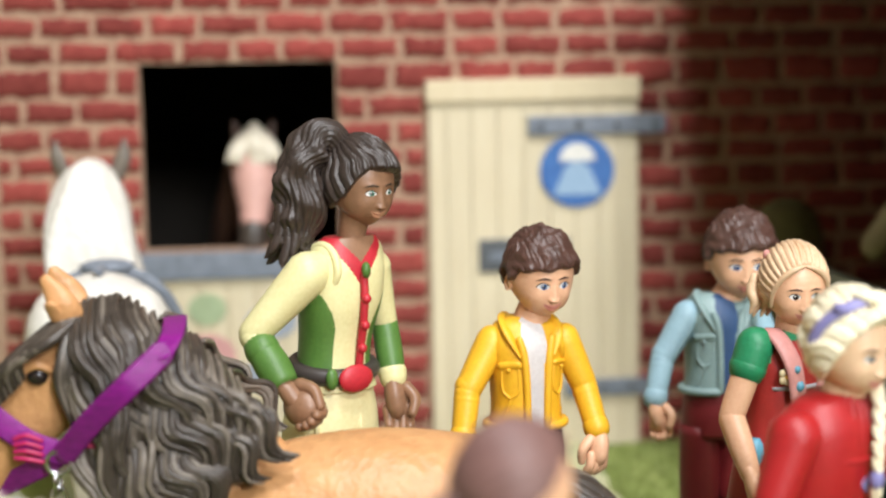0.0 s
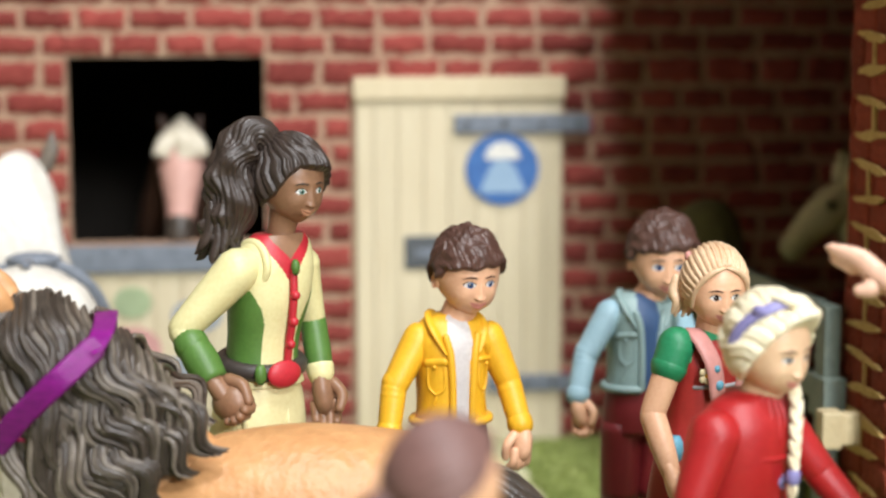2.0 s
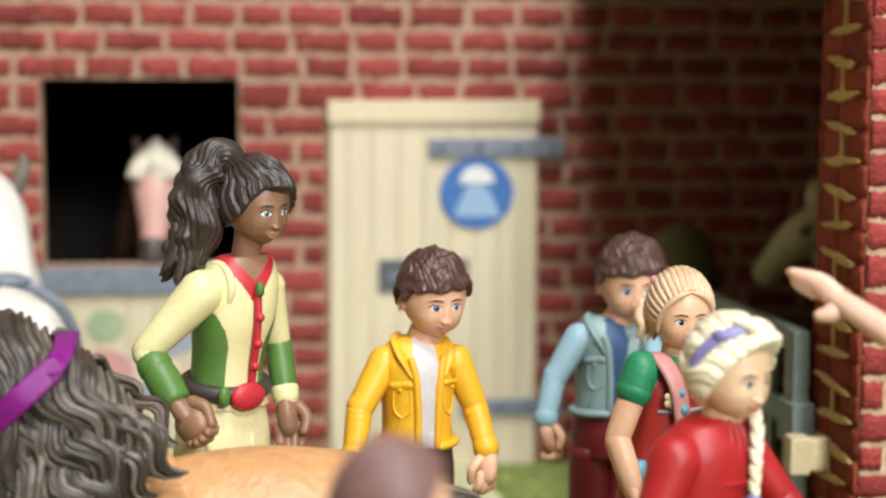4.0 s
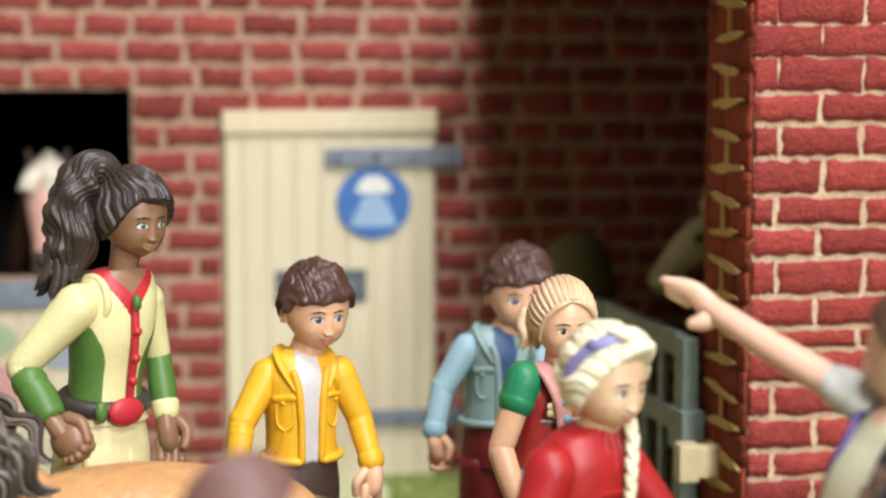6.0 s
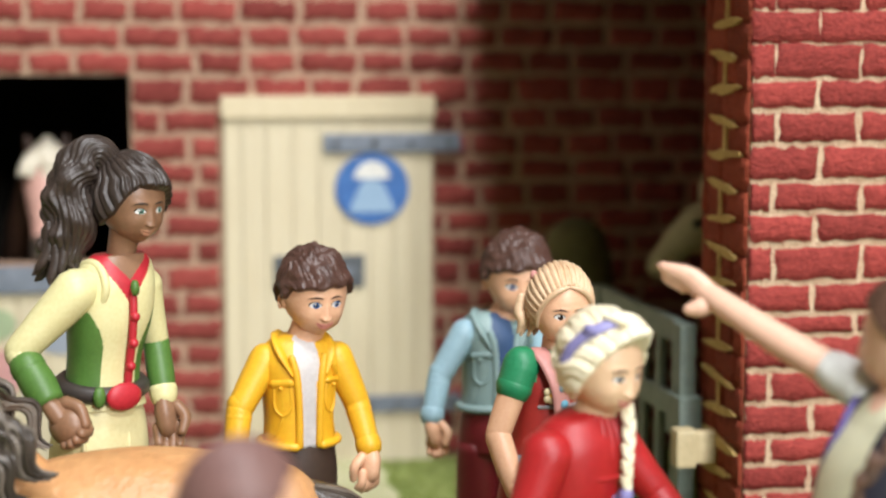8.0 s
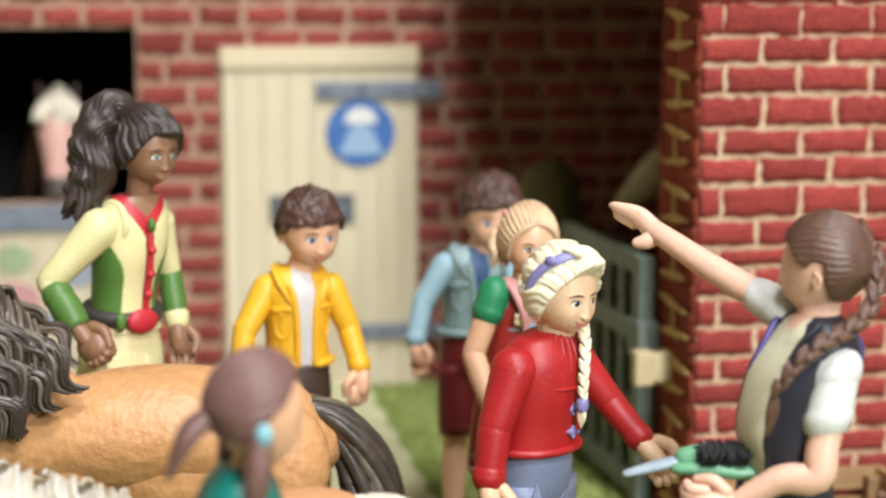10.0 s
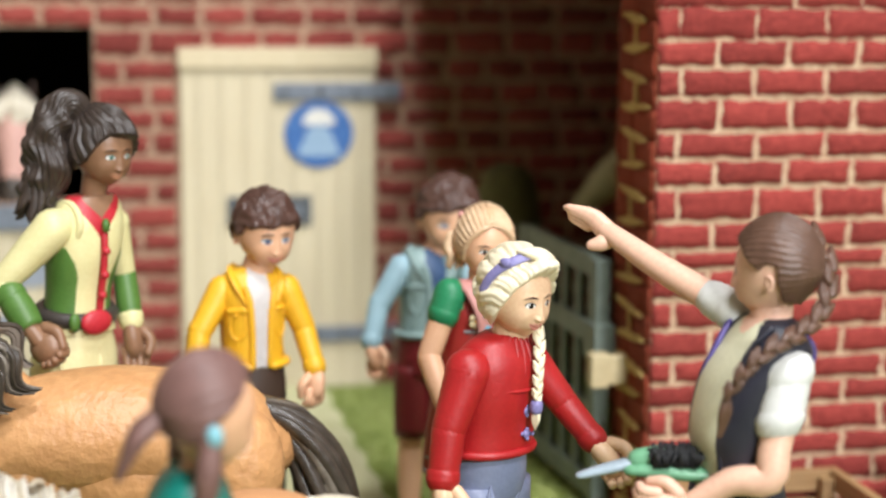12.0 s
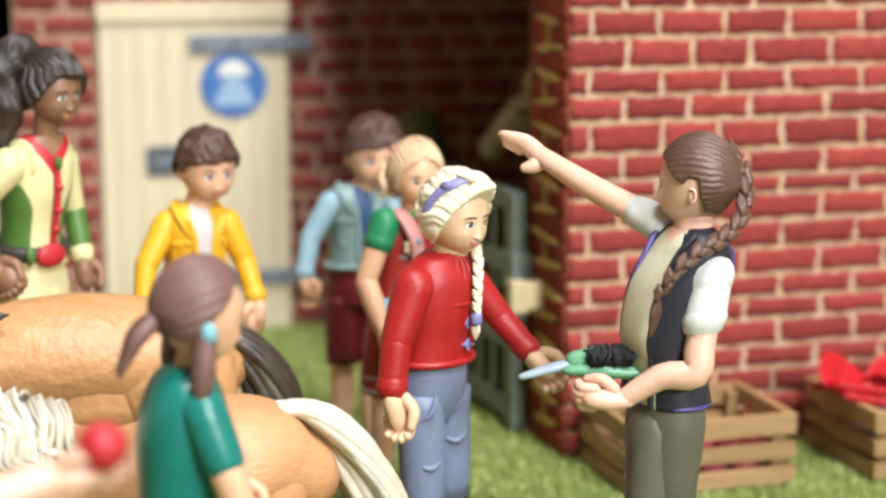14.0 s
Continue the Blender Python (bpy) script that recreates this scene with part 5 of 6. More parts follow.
    if thick:
        # the mane fans out: steep behind the jaw, sloping back towards the withers, in three tiers
        for tier, (down, back, count) in enumerate(((0.0, 0.0, 30), (1.5, 0.05, 24), (3.0, -0.1, 20))):
            for k in range(count):
                t = (k + sc.rnd.uniform(0, 0.8)) / count * (1 - 0.14 * tier)
                cx, cz = line[min(len(line) - 1, int(t * len(line)))]
                short = 1 - 0.28 * t - 0.16 * tier * t
                lock(cx + back * (0.4 + t), cz - down * (1 - 0.45 * t), (0.9 + 1.5 * t) * short, (-3.9 + 1.7 * t) * short, 0.1 if tier == 0 else 0.8, 11, 0.3, 0.56, -1 if tier or k % 7 else 1)
    else:
        sc.tube([(cx + 0.5, y - 0.55 * abs(fall[1]), cz - 1.0) for cx, cz in crest], [0.5, *[0.95] * (len(crest) - 2), 0.5], manes[0], seg=16, flat=0.6, side=(0, 1, 0))
        for k in range(mane_n // 2):
            cx, cz = line[min(len(line) - 1, int((k + sc.rnd.uniform(0, 0.8)) / (mane_n // 2) * len(line)))]
            q = sc.rnd.uniform(0.8, 1.25)
            lock(cx, cz, fall[0] * 1.15 * q, fall[2] * q, 0.05, 16, 0.6, 0.42, -1 if k % 6 else 1)
    if forelock:
        sc.piece("forelock")
        for k in range(34 if thick else 0):
            v = k / 33
            w = sc.rnd.uniform(-0.15, 0.15)
            end = (-14.0 + 0.75 * v + w, y - 0.75 - 0.3 * v, 11.3 + 0.7 * v + w)
            root_at = (-11.9 + w, y - 0.4 - 0.5 * v, 13.75 - 0.2 * v)
            mid = along(root_at, end, 0.5)
            sc.tube([root_at, (mid[0] - 0.3 + 0.3 * v, mid[1] - 0.4, mid[2] + 0.25), (end[0] - 0.05, end[1] - 0.15, end[2] + 0.6), end], [0.1, 0.14, 0.12, 0.03], manes[0 if k % 4 else 1], seg=6)
        for k in range(18 if thick else 0):
            w = sc.rnd.uniform(-0.22, 0.22)
            sc.tube([(-11.75 + w, y - 0.9, 13.5), (-11.95 + w, y - 1.35, 12.8), (-12.0 + 1.3 * w, y - 1.4, 12.0), (-11.75 + w, y - 1.35, 11.1 + w)], [0.09, 0.13, 0.12, 0.03], manes[0 if k % 3 else 1], seg=6)
        for k in range(0 if thick else 26):
            w = sc.rnd.uniform(-0.6, 0.6)
            (ax, az), (bx, bz), (dx, dz) = forelock
            sc.tube([(ax, y + w * 0.5, az), (bx, y + w * 1.3, bz), (dx + w * 0.4, y + w * 1.6, dz)], [0.28, 0.3, 0.06], manes[0 if k % 3 else 1], seg=6)
    sc.piece("tail")
    line = spline(tail, 5)
    for k in range(tail_n):
        a, q = sc.rnd.uniform(0, 2 * math.pi), sc.rnd.uniform(0.2, 1.0)
        m = manes[0] if sc.rnd.random() < 0.6 else manes[1]
        pts, rad = [], []
        for j, (tx, tz, tr) in enumerate(line):
            pts.append((tx + q * tr * math.cos(a + 0.12 * j), y + q * tr * math.sin(a + 0.12 * j), tz))
            rad.append((0.17 if tail_n > 60 else 0.24) if j < len(line) - 1 else 0.05)
        sc.tube(pts, rad, m, seg=6, sub=1)
    return sc.done("toy_horse", label, "toy horse", "toy horses", shape)


toy_horse(-4.2, -38, "bay toy horse with dark flowing mane and purple halter", "coat_bay", ("mane_dark", "mane_grey"),
          spine=[(-8.3, 7.9, 1.7), (-6.6, 8.2, 2.1), (-4.4, 8.38, 2.2), (-2.2, 8.25, 2.1), (-0.9, 8.1, 1.9), (0.0, 7.7, 1.3)],
          neck=[(-7.4, 8.0, 1.9), (-8.8, 9.6, 1.75), (-10.2, 11.2, 1.45), (-11.3, 12.6, 1.15)],
          head=[(-11.2, 12.9, 1.0), (-12.3, 12.0, 1.15), (-13.5, 10.7, 0.9), (-14.6, 9.4, 0.7), (-15.1, 8.8, 0.62)],
          crest=[(-11.9, 13.75), (-11.2, 13.85), (-10.3, 13.5), (-9.4, 12.9), (-8.7, 12.2), (-8.2, 11.6)],
          tail=[(0.0, 8.9, 0.35), (0.9, 8.5, 0.6), (1.7, 7.2, 0.75), (2.2, 5.0, 0.8), (2.2, 2.4, 0.6), (2.1, 0.8, 0.3)],
          forelock=[(-11.4, 13.7), (-12.9, 13.5), (-14.1, 12.3)], ears=[(-12.0, 13.3), (-12.55, 14.55)], eye=(-12.85, 12.15, 0.92),
          legs_at=[(-7.2, -0.9, 6.6, 0.95, 0.0), (-7.6, 0.9, 6.6, 0.95, 0.0), (-0.6, -1.0, 6.6, 1.2, 0.35), (-0.9, 1.0, 6.6, 1.2, 0.35)],
          mane_n=230, tail_n=56, belly=[((-0.75, -1.1, 7.3), (1.4, 1.2, 1.9)), ((-6.8, -0.8, 7.4), (1.3, 1.15, 1.8)), ((-3.8, -0.5, 7.2), (2.4, 1.4, 1.6)), ((-1.75, -1.15, 7.75), (1.75, 1.0, 1.75)), ((-2.5, -1.3, 8.5), (0.75, 0.75, 0.65))], fall=(1.9, -1.75, -3.7), shape=nearer_wall)

toy_horse(-3.2, -47, "palomino toy horse with cream mane and tail", "coat_palomino", ("mane_cream", "coat_white"),
          spine=[(-7.4, 6.3, 1.7), (-5.6, 6.5, 2.05), (-3.6, 6.45, 2.0), (-1.6, 6.8, 2.25), (-0.2, 6.9, 2.15), (0.9, 6.5, 1.5)],
          neck=[(-6.6, 6.6, 1.8), (-8.6, 7.7, 1.7), (-11.0, 8.8, 1.5), (-13.2, 9.7, 1.1)], head=[(-13.4, 9.9, 1.0), (-14.8, 8.9, 0.95), (-16.2, 7.4, 0.7), (-16.8, 6.7, 0.6)],
          crest=[(-13.6, 11.0), (-11.5, 10.5), (-8.6, 9.5), (-5.9, 8.7)],
          tail=[(0.5, 8.35, 0.35), (1.5, 8.2, 0.5), (2.6, 7.0, 0.7), (3.4, 5.2, 0.75), (3.7, 3.0, 0.6), (3.7, 1.0, 0.3)],
          forelock=[(-13.6, 10.8), (-14.5, 10.2), (-15.2, 9.2)], ears=[(-13.8, 10.6), (-14.1, 11.9)], eye=(-14.6, 9.3, 0.8),
          legs_at=[(-6.4, -0.9, 5.2, 0.9, 0.0), (-6.7, 0.9, 5.2, 0.9, 0.0), (0.1, -1.0, 5.4, 1.15, 0.3), (-0.1, 1.0, 5.4, 1.15, 0.3)],
          mane_n=98, tail_n=90, belly=[((-0.4, -0.8, 6.2), (1.6, 1.25, 2.1))], fall=(0.9, -1.5, -2.3))


def rear_view_horse():
    """White horse that stands with its rump towards the yard."""
    sc = Sculpt(-13.7, -15)
    x = -13.7
    sc.piece("body")
    sc.tube([(x, -18.6, 8.6), (x, -17.2, 8.9), (x, -14.5, 8.6), (x, -11.5, 8.4), (x, -10.4, 8.2)], [2.0, 2.65, 2.4, 2.3, 1.5], "coat_white", seg=28, sub=6)
    for sgn in (-1, 1):
        sc.ball((x + sgn * 1.3, -17.6, 9.0), (1.5, 1.6, 2.2), "coat_white")
        for yy in (-17.2, -11.0):
            sc.tube([(x + sgn * 1.25, yy, 7.0), (x + sgn * 1.3, yy, 3.6), (x + sgn * 1.3, yy, 0.8)], [1.1, 0.6, 0.45], "coat_white", seg=12)
            sc.tube([(x + sgn * 1.3, yy, 0.85), (x + sgn * 1.3, yy, 0)], [0.5, 0.68], "hoof", round_ends=False)
    sc.tube([(x - 0.5, -11.3, 9.2), (x - 0.9, -9.9, 11.6), (x - 1.0, -9.4, 13.2), (x - 1.05, -9.6, 14.0)], [2.0, 1.7, 1.55, 1.3], "coat_white", seg=22)
    sc.tube([(x - 1.05, -9.3, 14.3), (x - 1.05, -7.9, 13.6), (x - 1.05, -6.9, 12.0)], [1.0, 0.95, 0.7], "coat_white", seg=16)
    for sgn in (-1, 1):
        sc.tube([(x - 1.0 + sgn * 1.1, -9.5, 14.6), (x - 1.0 + sgn * 1.35, -9.5, 15.3), (x - 1.0 + sgn * 1.4, -9.5, 16.0)], [0.35, 0.34, 0.08], "mane_grey", flat=0.6)
    sc.piece("mane")
    for k in range(60):
        a = sc.rnd.uniform(-1, 1)
        z0 = 15.0 - a * a * 0.9
        sc.tube([(x - 1.05 + a * 1.15, -10.3, z0), (x - 1.05 + a * 1.45, -11.2, z0 - 1.3), (x - 0.9 + a * 1.6, -11.9, z0 - 3.0), (x - 0.6 + a * 1.7, -12.3, z0 - 4.4)], [0.25, 0.33, 0.3, 0.1], "coat_white", seg=6)
    sc.piece("tail")
    for k in range(30):
        a = sc.rnd.uniform(-0.6, 0.6)
        sc.tube([(x + a * 0.5, -19.6, 10.4), (x + a, -20.4, 8.4), (x + a * 1.3, -20.2, 5.0), (x + a, -20.0, 2.0)], [0.22, 0.3, 0.28, 0.08], "mane_cream", seg=6)
    return sc.done("toy_horse", "white toy horse seen from behind with grey harness", "toy horse", "toy horses")


rear_view_horse()


def harness():
    bm = bmesh.new()
    x = -13.7
    tube(bm, [(x + 2.75 * math.cos(a), -14.3, 8.65 + 2.62 * math.sin(a)) for a in np.linspace(-0.4, math.pi + 0.4, 18)], 0.24, 0, flat=0.5, sub=2)
    tube(bm, [(x, -14.3, 11.35), (x, -16.0, 11.55), (x, -17.6, 11.65)], 0.22, 0, flat=0.4)
    ball(bm, (x, -14.3, 11.4), (1.1, 0.7, 0.3), 0)
    return tagged(part("harness", bm, "grey_iron", origin=(x, -14.3, 11.3)), "dark grey harness strap over the white horse", "harness")


harness()


def window_horse():
    """Brown horse that looks out of the window: pink face under a white tuft."""
    sc = Sculpt(-8.3, 3.5)
    sc.piece("body")
    sc.tube([(-9.0, 12.0, 7.2), (-8.9, 8.0, 7.6), (-8.8, 4.6, 7.8)], [2.3, 2.5, 2.0], "coat_brown", seg=20)
    for sgn in (-1, 1):
        for yy in (5.0, 11.5):
            sc.tube([(-8.9 + sgn * 1.2, yy, 6.5), (-8.9 + sgn * 1.2, yy, 3), (-8.9 + sgn * 1.2, yy, 0)], [1.0, 0.55, 0.6], "coat_brown", seg=10)
    sc.tube([(-8.9, 5.2, 8.8), (-8.7, 3.6, 11.2), (-8.4, 2.2, 13.6)], [2.0, 1.7, 1.3], "coat_brown", seg=18)
    sc.tube([(-8.25, 1.6, 14.4), (-8.25, 0.9, 13.2), (-8.3, 0.2, 11.6), (-8.35, -0.1, 10.9)], [1.15, 1.1, 0.72, 0.66], "face_pink", seg=18)
    sc.tube([(-8.35, -0.2, 10.8), (-8.4, -0.3, 10.2)], [0.72, 0.7], "mane_dark", seg=16)
    for sgn in (-1, 1):
        sc.tube([(-8.25 + sgn * 0.7, 1.6, 14.9), (-8.25 + sgn * 0.95, 1.6, 15.8)], [0.35, 0.1], "coat_brown")
        sc.ball((-8.25 + sgn * 0.95, 0.8, 13.0), 0.22, "eye_dark", seg=8)
    sc.piece("forelock", "white tuft")
    for k in range(26):
        a = sc.rnd.uniform(-1, 1)
        sc.tube([(-8.2 + a * 0.4, 1.3, 15.6 - abs(a) * 0.4), (-8.2 + a * 0.95, 0.5, 14.9 - abs(a) * 0.3), (-8.2 + a * 1.35, 0.1, 13.9 + 0.2 * abs(a))], [0.28, 0.3, 0.08], "mane_cream", seg=6)
    return sc.done("toy_horse", "brown toy horse with pink face and white tuft behind the window", "toy horse", "toy horses", lambda co: co + Vector((0, 1.3, 0)))


window_horse()

toy_horse(26.5, -7, "pale toy horse standing in the dark passage", "coat_pale", ("coat_pale", "mane_cream"),
          spine=[(24.2, 7.6, 1.7), (26.0, 7.8, 2.1), (28.5, 7.8, 2.1), (31.0, 7.8, 2.1), (32.2, 7.5, 1.5)],
          neck=[(24.8, 8.2, 1.8), (23.4, 10.2, 1.5), (22.2, 12.2, 1.1)], head=[(22.2, 12.6, 0.95), (21.0, 11.9, 0.95), (19.9, 10.9, 0.7), (19.3, 10.2, 0.6)],
          crest=[(22.0, 13.4), (23.0, 12.6), (24.2, 10.9), (25.2, 9.9)], tail=[(32.6, 8.6, 0.3), (33.6, 7.6, 0.5), (34.0, 4.5, 0.6), (34.0, 1.5, 0.3)],
          ears=[(21.9, 13.2), (21.8, 14.4)], eye=(20.9, 12.2, 0.72),
          legs_at=[(25.0, -0.9, 6.0, 0.9, 0.0), (24.7, 0.9, 6.0, 0.9, 0.0), (31.2, -1.0, 6.2, 1.1, 0.3), (31.0, 1.0, 6.2, 1.1, 0.3)], mane_n=24, tail_n=14)

colour("hay", (0.16, 0.15, 0.055), second=(0.08, 0.075, 0.03), rough=0.9, scale=200, bump=0.8, fine=600)


def haystack():
    bm = bmesh.new()
    loft(bm, [(15.7, -6, 0, 2.2, 2.2), (15.7, -6, 4, 2.1, 2.1), (15.7, -6, 8, 1.8, 1.8), (15.7, -6, 10.6, 1.6, 1.6), (15.7, -6, 11.9, 1.15, 1.15), (15.7, -6, 12.4, 0.4, 0.4)], 0, seg=24)
    rnd = random.Random(5)
    for k in range(260):
        z, a = rnd.uniform(0.3, 12.2), rnd.uniform(0, 6.28)
        r = np.interp(z, (0, 4, 8, 11, 12.5), (2.2, 2.1, 1.8, 1.35, 0.5))
        p = np.array((15.7 + r * math.cos(a), -6 + r * math.sin(a), z))
        tube(bm, [p, p + np.array((rnd.uniform(-0.6, 0.6), rnd.uniform(-0.5, 0.5), rnd.uniform(-0.5, 0.3)))], 0.05, 0, seg=4, sub=1, round_ends=False)
    return tagged(part("haystack", bm, "hay", origin=(15.7, -6, 0)), "rounded olive hay stack in the dark passage", "hay stack")


haystack()


# ---- halter of the bay horse ----
def ribbon(pts, r, flat, side):
    return made(tube, pts, r, 0, seg=10, sub=6, flat=flat, side=side)


def strap(name, bm, mat, parent, label=""):
    for v in bm.verts:
        v.co = nearer_wall(v.co - Vector((0, 0, 0.2)))
    return part(name, bm, mat, parent, label)


halter = root("halter", -12.2, -39.2, 10.4)
tagged(halter, "shiny purple ribbon halter with steel rings on the bay horse", "halter")
Y = -39.35
strap("cheek_strap", ribbon([(-9.6, -40.55, 13.15), (-10.45, -40.8, 12.4), (-11.4, -40.3, 11.45), (-12.2, -39.55, 10.45)], 0.31, 0.06, (0.2, -1, 0.2)), "ribbon_purple", halter)
strap("crown_strap", ribbon([(-9.6, -40.45, 13.15), (-9.4, -39.8, 13.5), (-9.5, -38.0, 13.6), (-10.4, -36.2, 12.3)], 0.31, 0.06, (0, 0, 1)), "ribbon_purple", halter)
strap("nose_strap", ribbon([(-12.3, -39.2, 10.4), (-13.2, -39.05, 10.75), (-14.2, -38.8, 11.5), (-14.6, -38.0, 11.7)], 0.31, 0.06, (0.1, -1, 0.1)), "ribbon_purple", halter)
strap("chin_strap", ribbon([(-12.3, -39.2, 10.4), (-12.9, -38.9, 10.0), (-13.8, -38.4, 9.5), (-14.4, -38.0, 9.2)], 0.28, 0.06, (0, -1, 0.3)), "ribbon_purple", halter)
for px, pz in ((-11.6, 10.95), (-13.1, 10.65)):
    bm = bmesh.new()
    for k in range(4):
        tube(bm, [(px - 0.3, -39.5, pz + 0.25 - 0.16 * k), (px, -39.58, pz + 0.35 - 0.2 * k), (px + 0.35, -39.55, pz + 0.2 - 0.18 * k)], 0.07, 0, seg=6)
    strap("stitching", bm, "thread_red", halter, "frayed red thread")
strap("ring", made(tube, [(-12.35 + 0.3 * math.cos(a), -39.45, 10.25 + 0.3 * math.sin(a)) for a in np.linspace(0, 6.3, 14)], 0.07, 0, seg=8, sub=2), "steel", halter)
for k in range(5):
    bm = bmesh.new()
    zc = 9.75 - 0.42 * k
    tube(bm, [(-12.4 + (0.17 * math.cos(a) if k % 2 else 0.05 * math.cos(a)), -39.4 + (0.05 if k % 2 else 0.17) * math.cos(a), zc + 0.28 * math.sin(a)) for a in np.linspace(0, 6.3, 12)], 0.055, 0, seg=6, sub=2)
    strap("chain_link", bm, "steel", halter)

# ---- gate, latch ----
gate = root("gate", 15.1, -18.6, 0)
tagged(gate, "grey-green slatted wooden gate standing open beside the passage", "gate")
A, B = np.array((15.3, -23.9)), np.array((14.7, -13.6))
turn = Matrix.Rotation(math.atan2(*(B - A)[::-1]), 3, "Z")
U = (B - A) / np.linalg.norm(B - A)


def bar(name, s0, s1, z0, z1, thick):
    m = A + U * (s0 + s1) / 2
    bm = bmesh.new()
    block(bm, (m[0] - (s1 - s0) / 2, m[1] - thick / 2, z0), (m[0] + (s1 - s0) / 2, m[1] + thick / 2, z1), 0.06, 0, turn)
    part(name, bm, "gate_green", gate)


for s in (0.0, 9.4):
    bar("post", s, s + 0.9, 0.15, 10.5, 0.6)
for z in (0.5, 3.6, 6.9, 9.7):
    bar("rail", 0.9, 9.4, z, z + 0.85, 0.42)
for k in range(4):
    bar("upright", 2.5 + k * 1.75, 3.0 + k * 1.75, 0.4, 10.3, 0.3)
bar("block", -0.35, 1.1, 6.4, 7.9, 0.85)

latch = root("latch", 15.1, -25.6, 6.4)
tagged(latch, "cream plastic gate latch fixed to the brick corner", "latch")
for lo, hi in (((14.3, -25.9, 5.75), (15.05, -25.1, 7.1)), ((15.05, -25.75, 5.85), (15.75, -25.2, 7.0))):
    part("bracket", made(block, lo, hi, 0.12), "latch_cream", latch)
part("pin", made(tube, [(14.9, -25.4, 6.4), (15.95, -25.4, 6.4)], 0.22, 0), "latch_cream", latch)

# ---- crates and what lies in them ----
colour("apple_pink", (0.74, 0.17, 0.24), second=(0.58, 0.09, 0.14), rough=0.25, scale=200, bump=0.05)
colour("bauble", (0.62, 0.66, 0.74), rough=0.12, metal=0.8, bump=0.02)
colour("satin_red", (0.52, 0.006, 0.015), second=(0.40, 0.004, 0.01), rough=0.28, bump=0.25, fine=2500, scale=300)


def crate(x0, x1, y0, y1, h, label):
    box = root("crate", (x0 + x1) / 2, (y0 + y1) / 2, 0)
    tagged(box, label, "crate", "wooden crates")
    rnd = random.Random(int(x0 * 7))
    for k in range(3):
        z0, z1 = 0.12 + k * h / 3, (k + 1) * h / 3 - 0.2
        if k == 2:
            z1 = h
        j = lambda: rnd.uniform(-0.04, 0.04)
        for lo, hi in (((x0, y0 + j(), z0 + j()), (x1, y0 + 0.36, z1)), ((x0, y1 - 0.36, z0 + j()), (x1, y1 + j(), z1)), ((x0 + j(), y0 + 0.36, z0 + j()), (x0 + 0.36, y1 - 0.36, z1)), ((x1 - 0.36, y0 + 0.36, z0 + j()), (x1 + j(), y1 - 0.36, z1))):
            part("slat", made(block, lo, hi, 0.05, wobble=0.012), "crate_wood", box)
    for cx in (x0 + 0.36, x1 - 0.86):
        for cy in (y0 + 0.36, y1 - 0.86):
            part("corner_post", made(block, (cx, cy, 0.05), (cx + 0.5, cy + 0.5, h - 0.25), 0.04), "crate_wood", box)
    for k in range(4):
        w = (x1 - x0 - 0.9) / 4
        part("bottom_board", made(block, (x0 + 0.45 + k * w, y0 + 0.4, 0.05), (x0 + 0.42 + (k + 1) * w - 0.08, y1 - 0.4, 0.3), 0.03), "crate_wood", box)
    return box


crate(16.45, 23.5, -33.8, -28.45, 2.9, "brown slatted wooden crate with pink apples beside the brick wall")
crate(26.5, 33.8, -34.6, -28.6, 2.9, "brown slatted wooden crate holding red ribbon beside the brick wall")


def apple(x, y, z, r):
    bm = bmesh.new()
    ball(bm, (x, y, z), (r, r, r * 0.92), 0, seg=14)
    for v in bm.verts:
        d = math.hypot(v.co.x - x, v.co.y - y) / r
        if v.co.z > z:
            v.co.z -= 0.28 * r * max(0, 1 - d * 2) 
    ob = part("apple", bm, "apple_pink", origin=(x, y, z - r * 0.9))
    part("stalk", made(tube, [(x, y, z + r * 0.6), (x + 0.05, y, z + r * 1.05)], 0.05, 0, seg=6), "hoof", ob)
    return tagged(ob, "small shiny pink-red toy apple in the crate", "apple", "apples in the crate")


for k, (ax, ay) in enumerate(((17.8, -32.6), (19.1, -32.7), (20.4, -32.6), (21.7, -32.7), (22.6, -31.6), (18.4, -31.2), (20.0, -31.3), (21.3, -31.2))):
    apple(ax, ay, 0.3 + 0.62 * 0.92, 0.64)
for ax, ay in ((18.5, -32.3), (21.05, -32.35), (22.3, -32.25), (19.7, -32.1)):
    apple(ax, ay, 1.95, 0.62)
for bx, by, bz in ((27.6, -33.2, 0.98), (27.7, -31.6, 0.98), (29.2, -33.4, 0.98), (27.75, -32.4, 2.1)):
    tagged(part("bauble", made(ball, (bx, by, bz), 0.68, 0, seg=16), "bauble", origin=(bx, by, bz - 0.68)), "shiny silver-blue glass ball in the crate", "bauble", "glass balls")

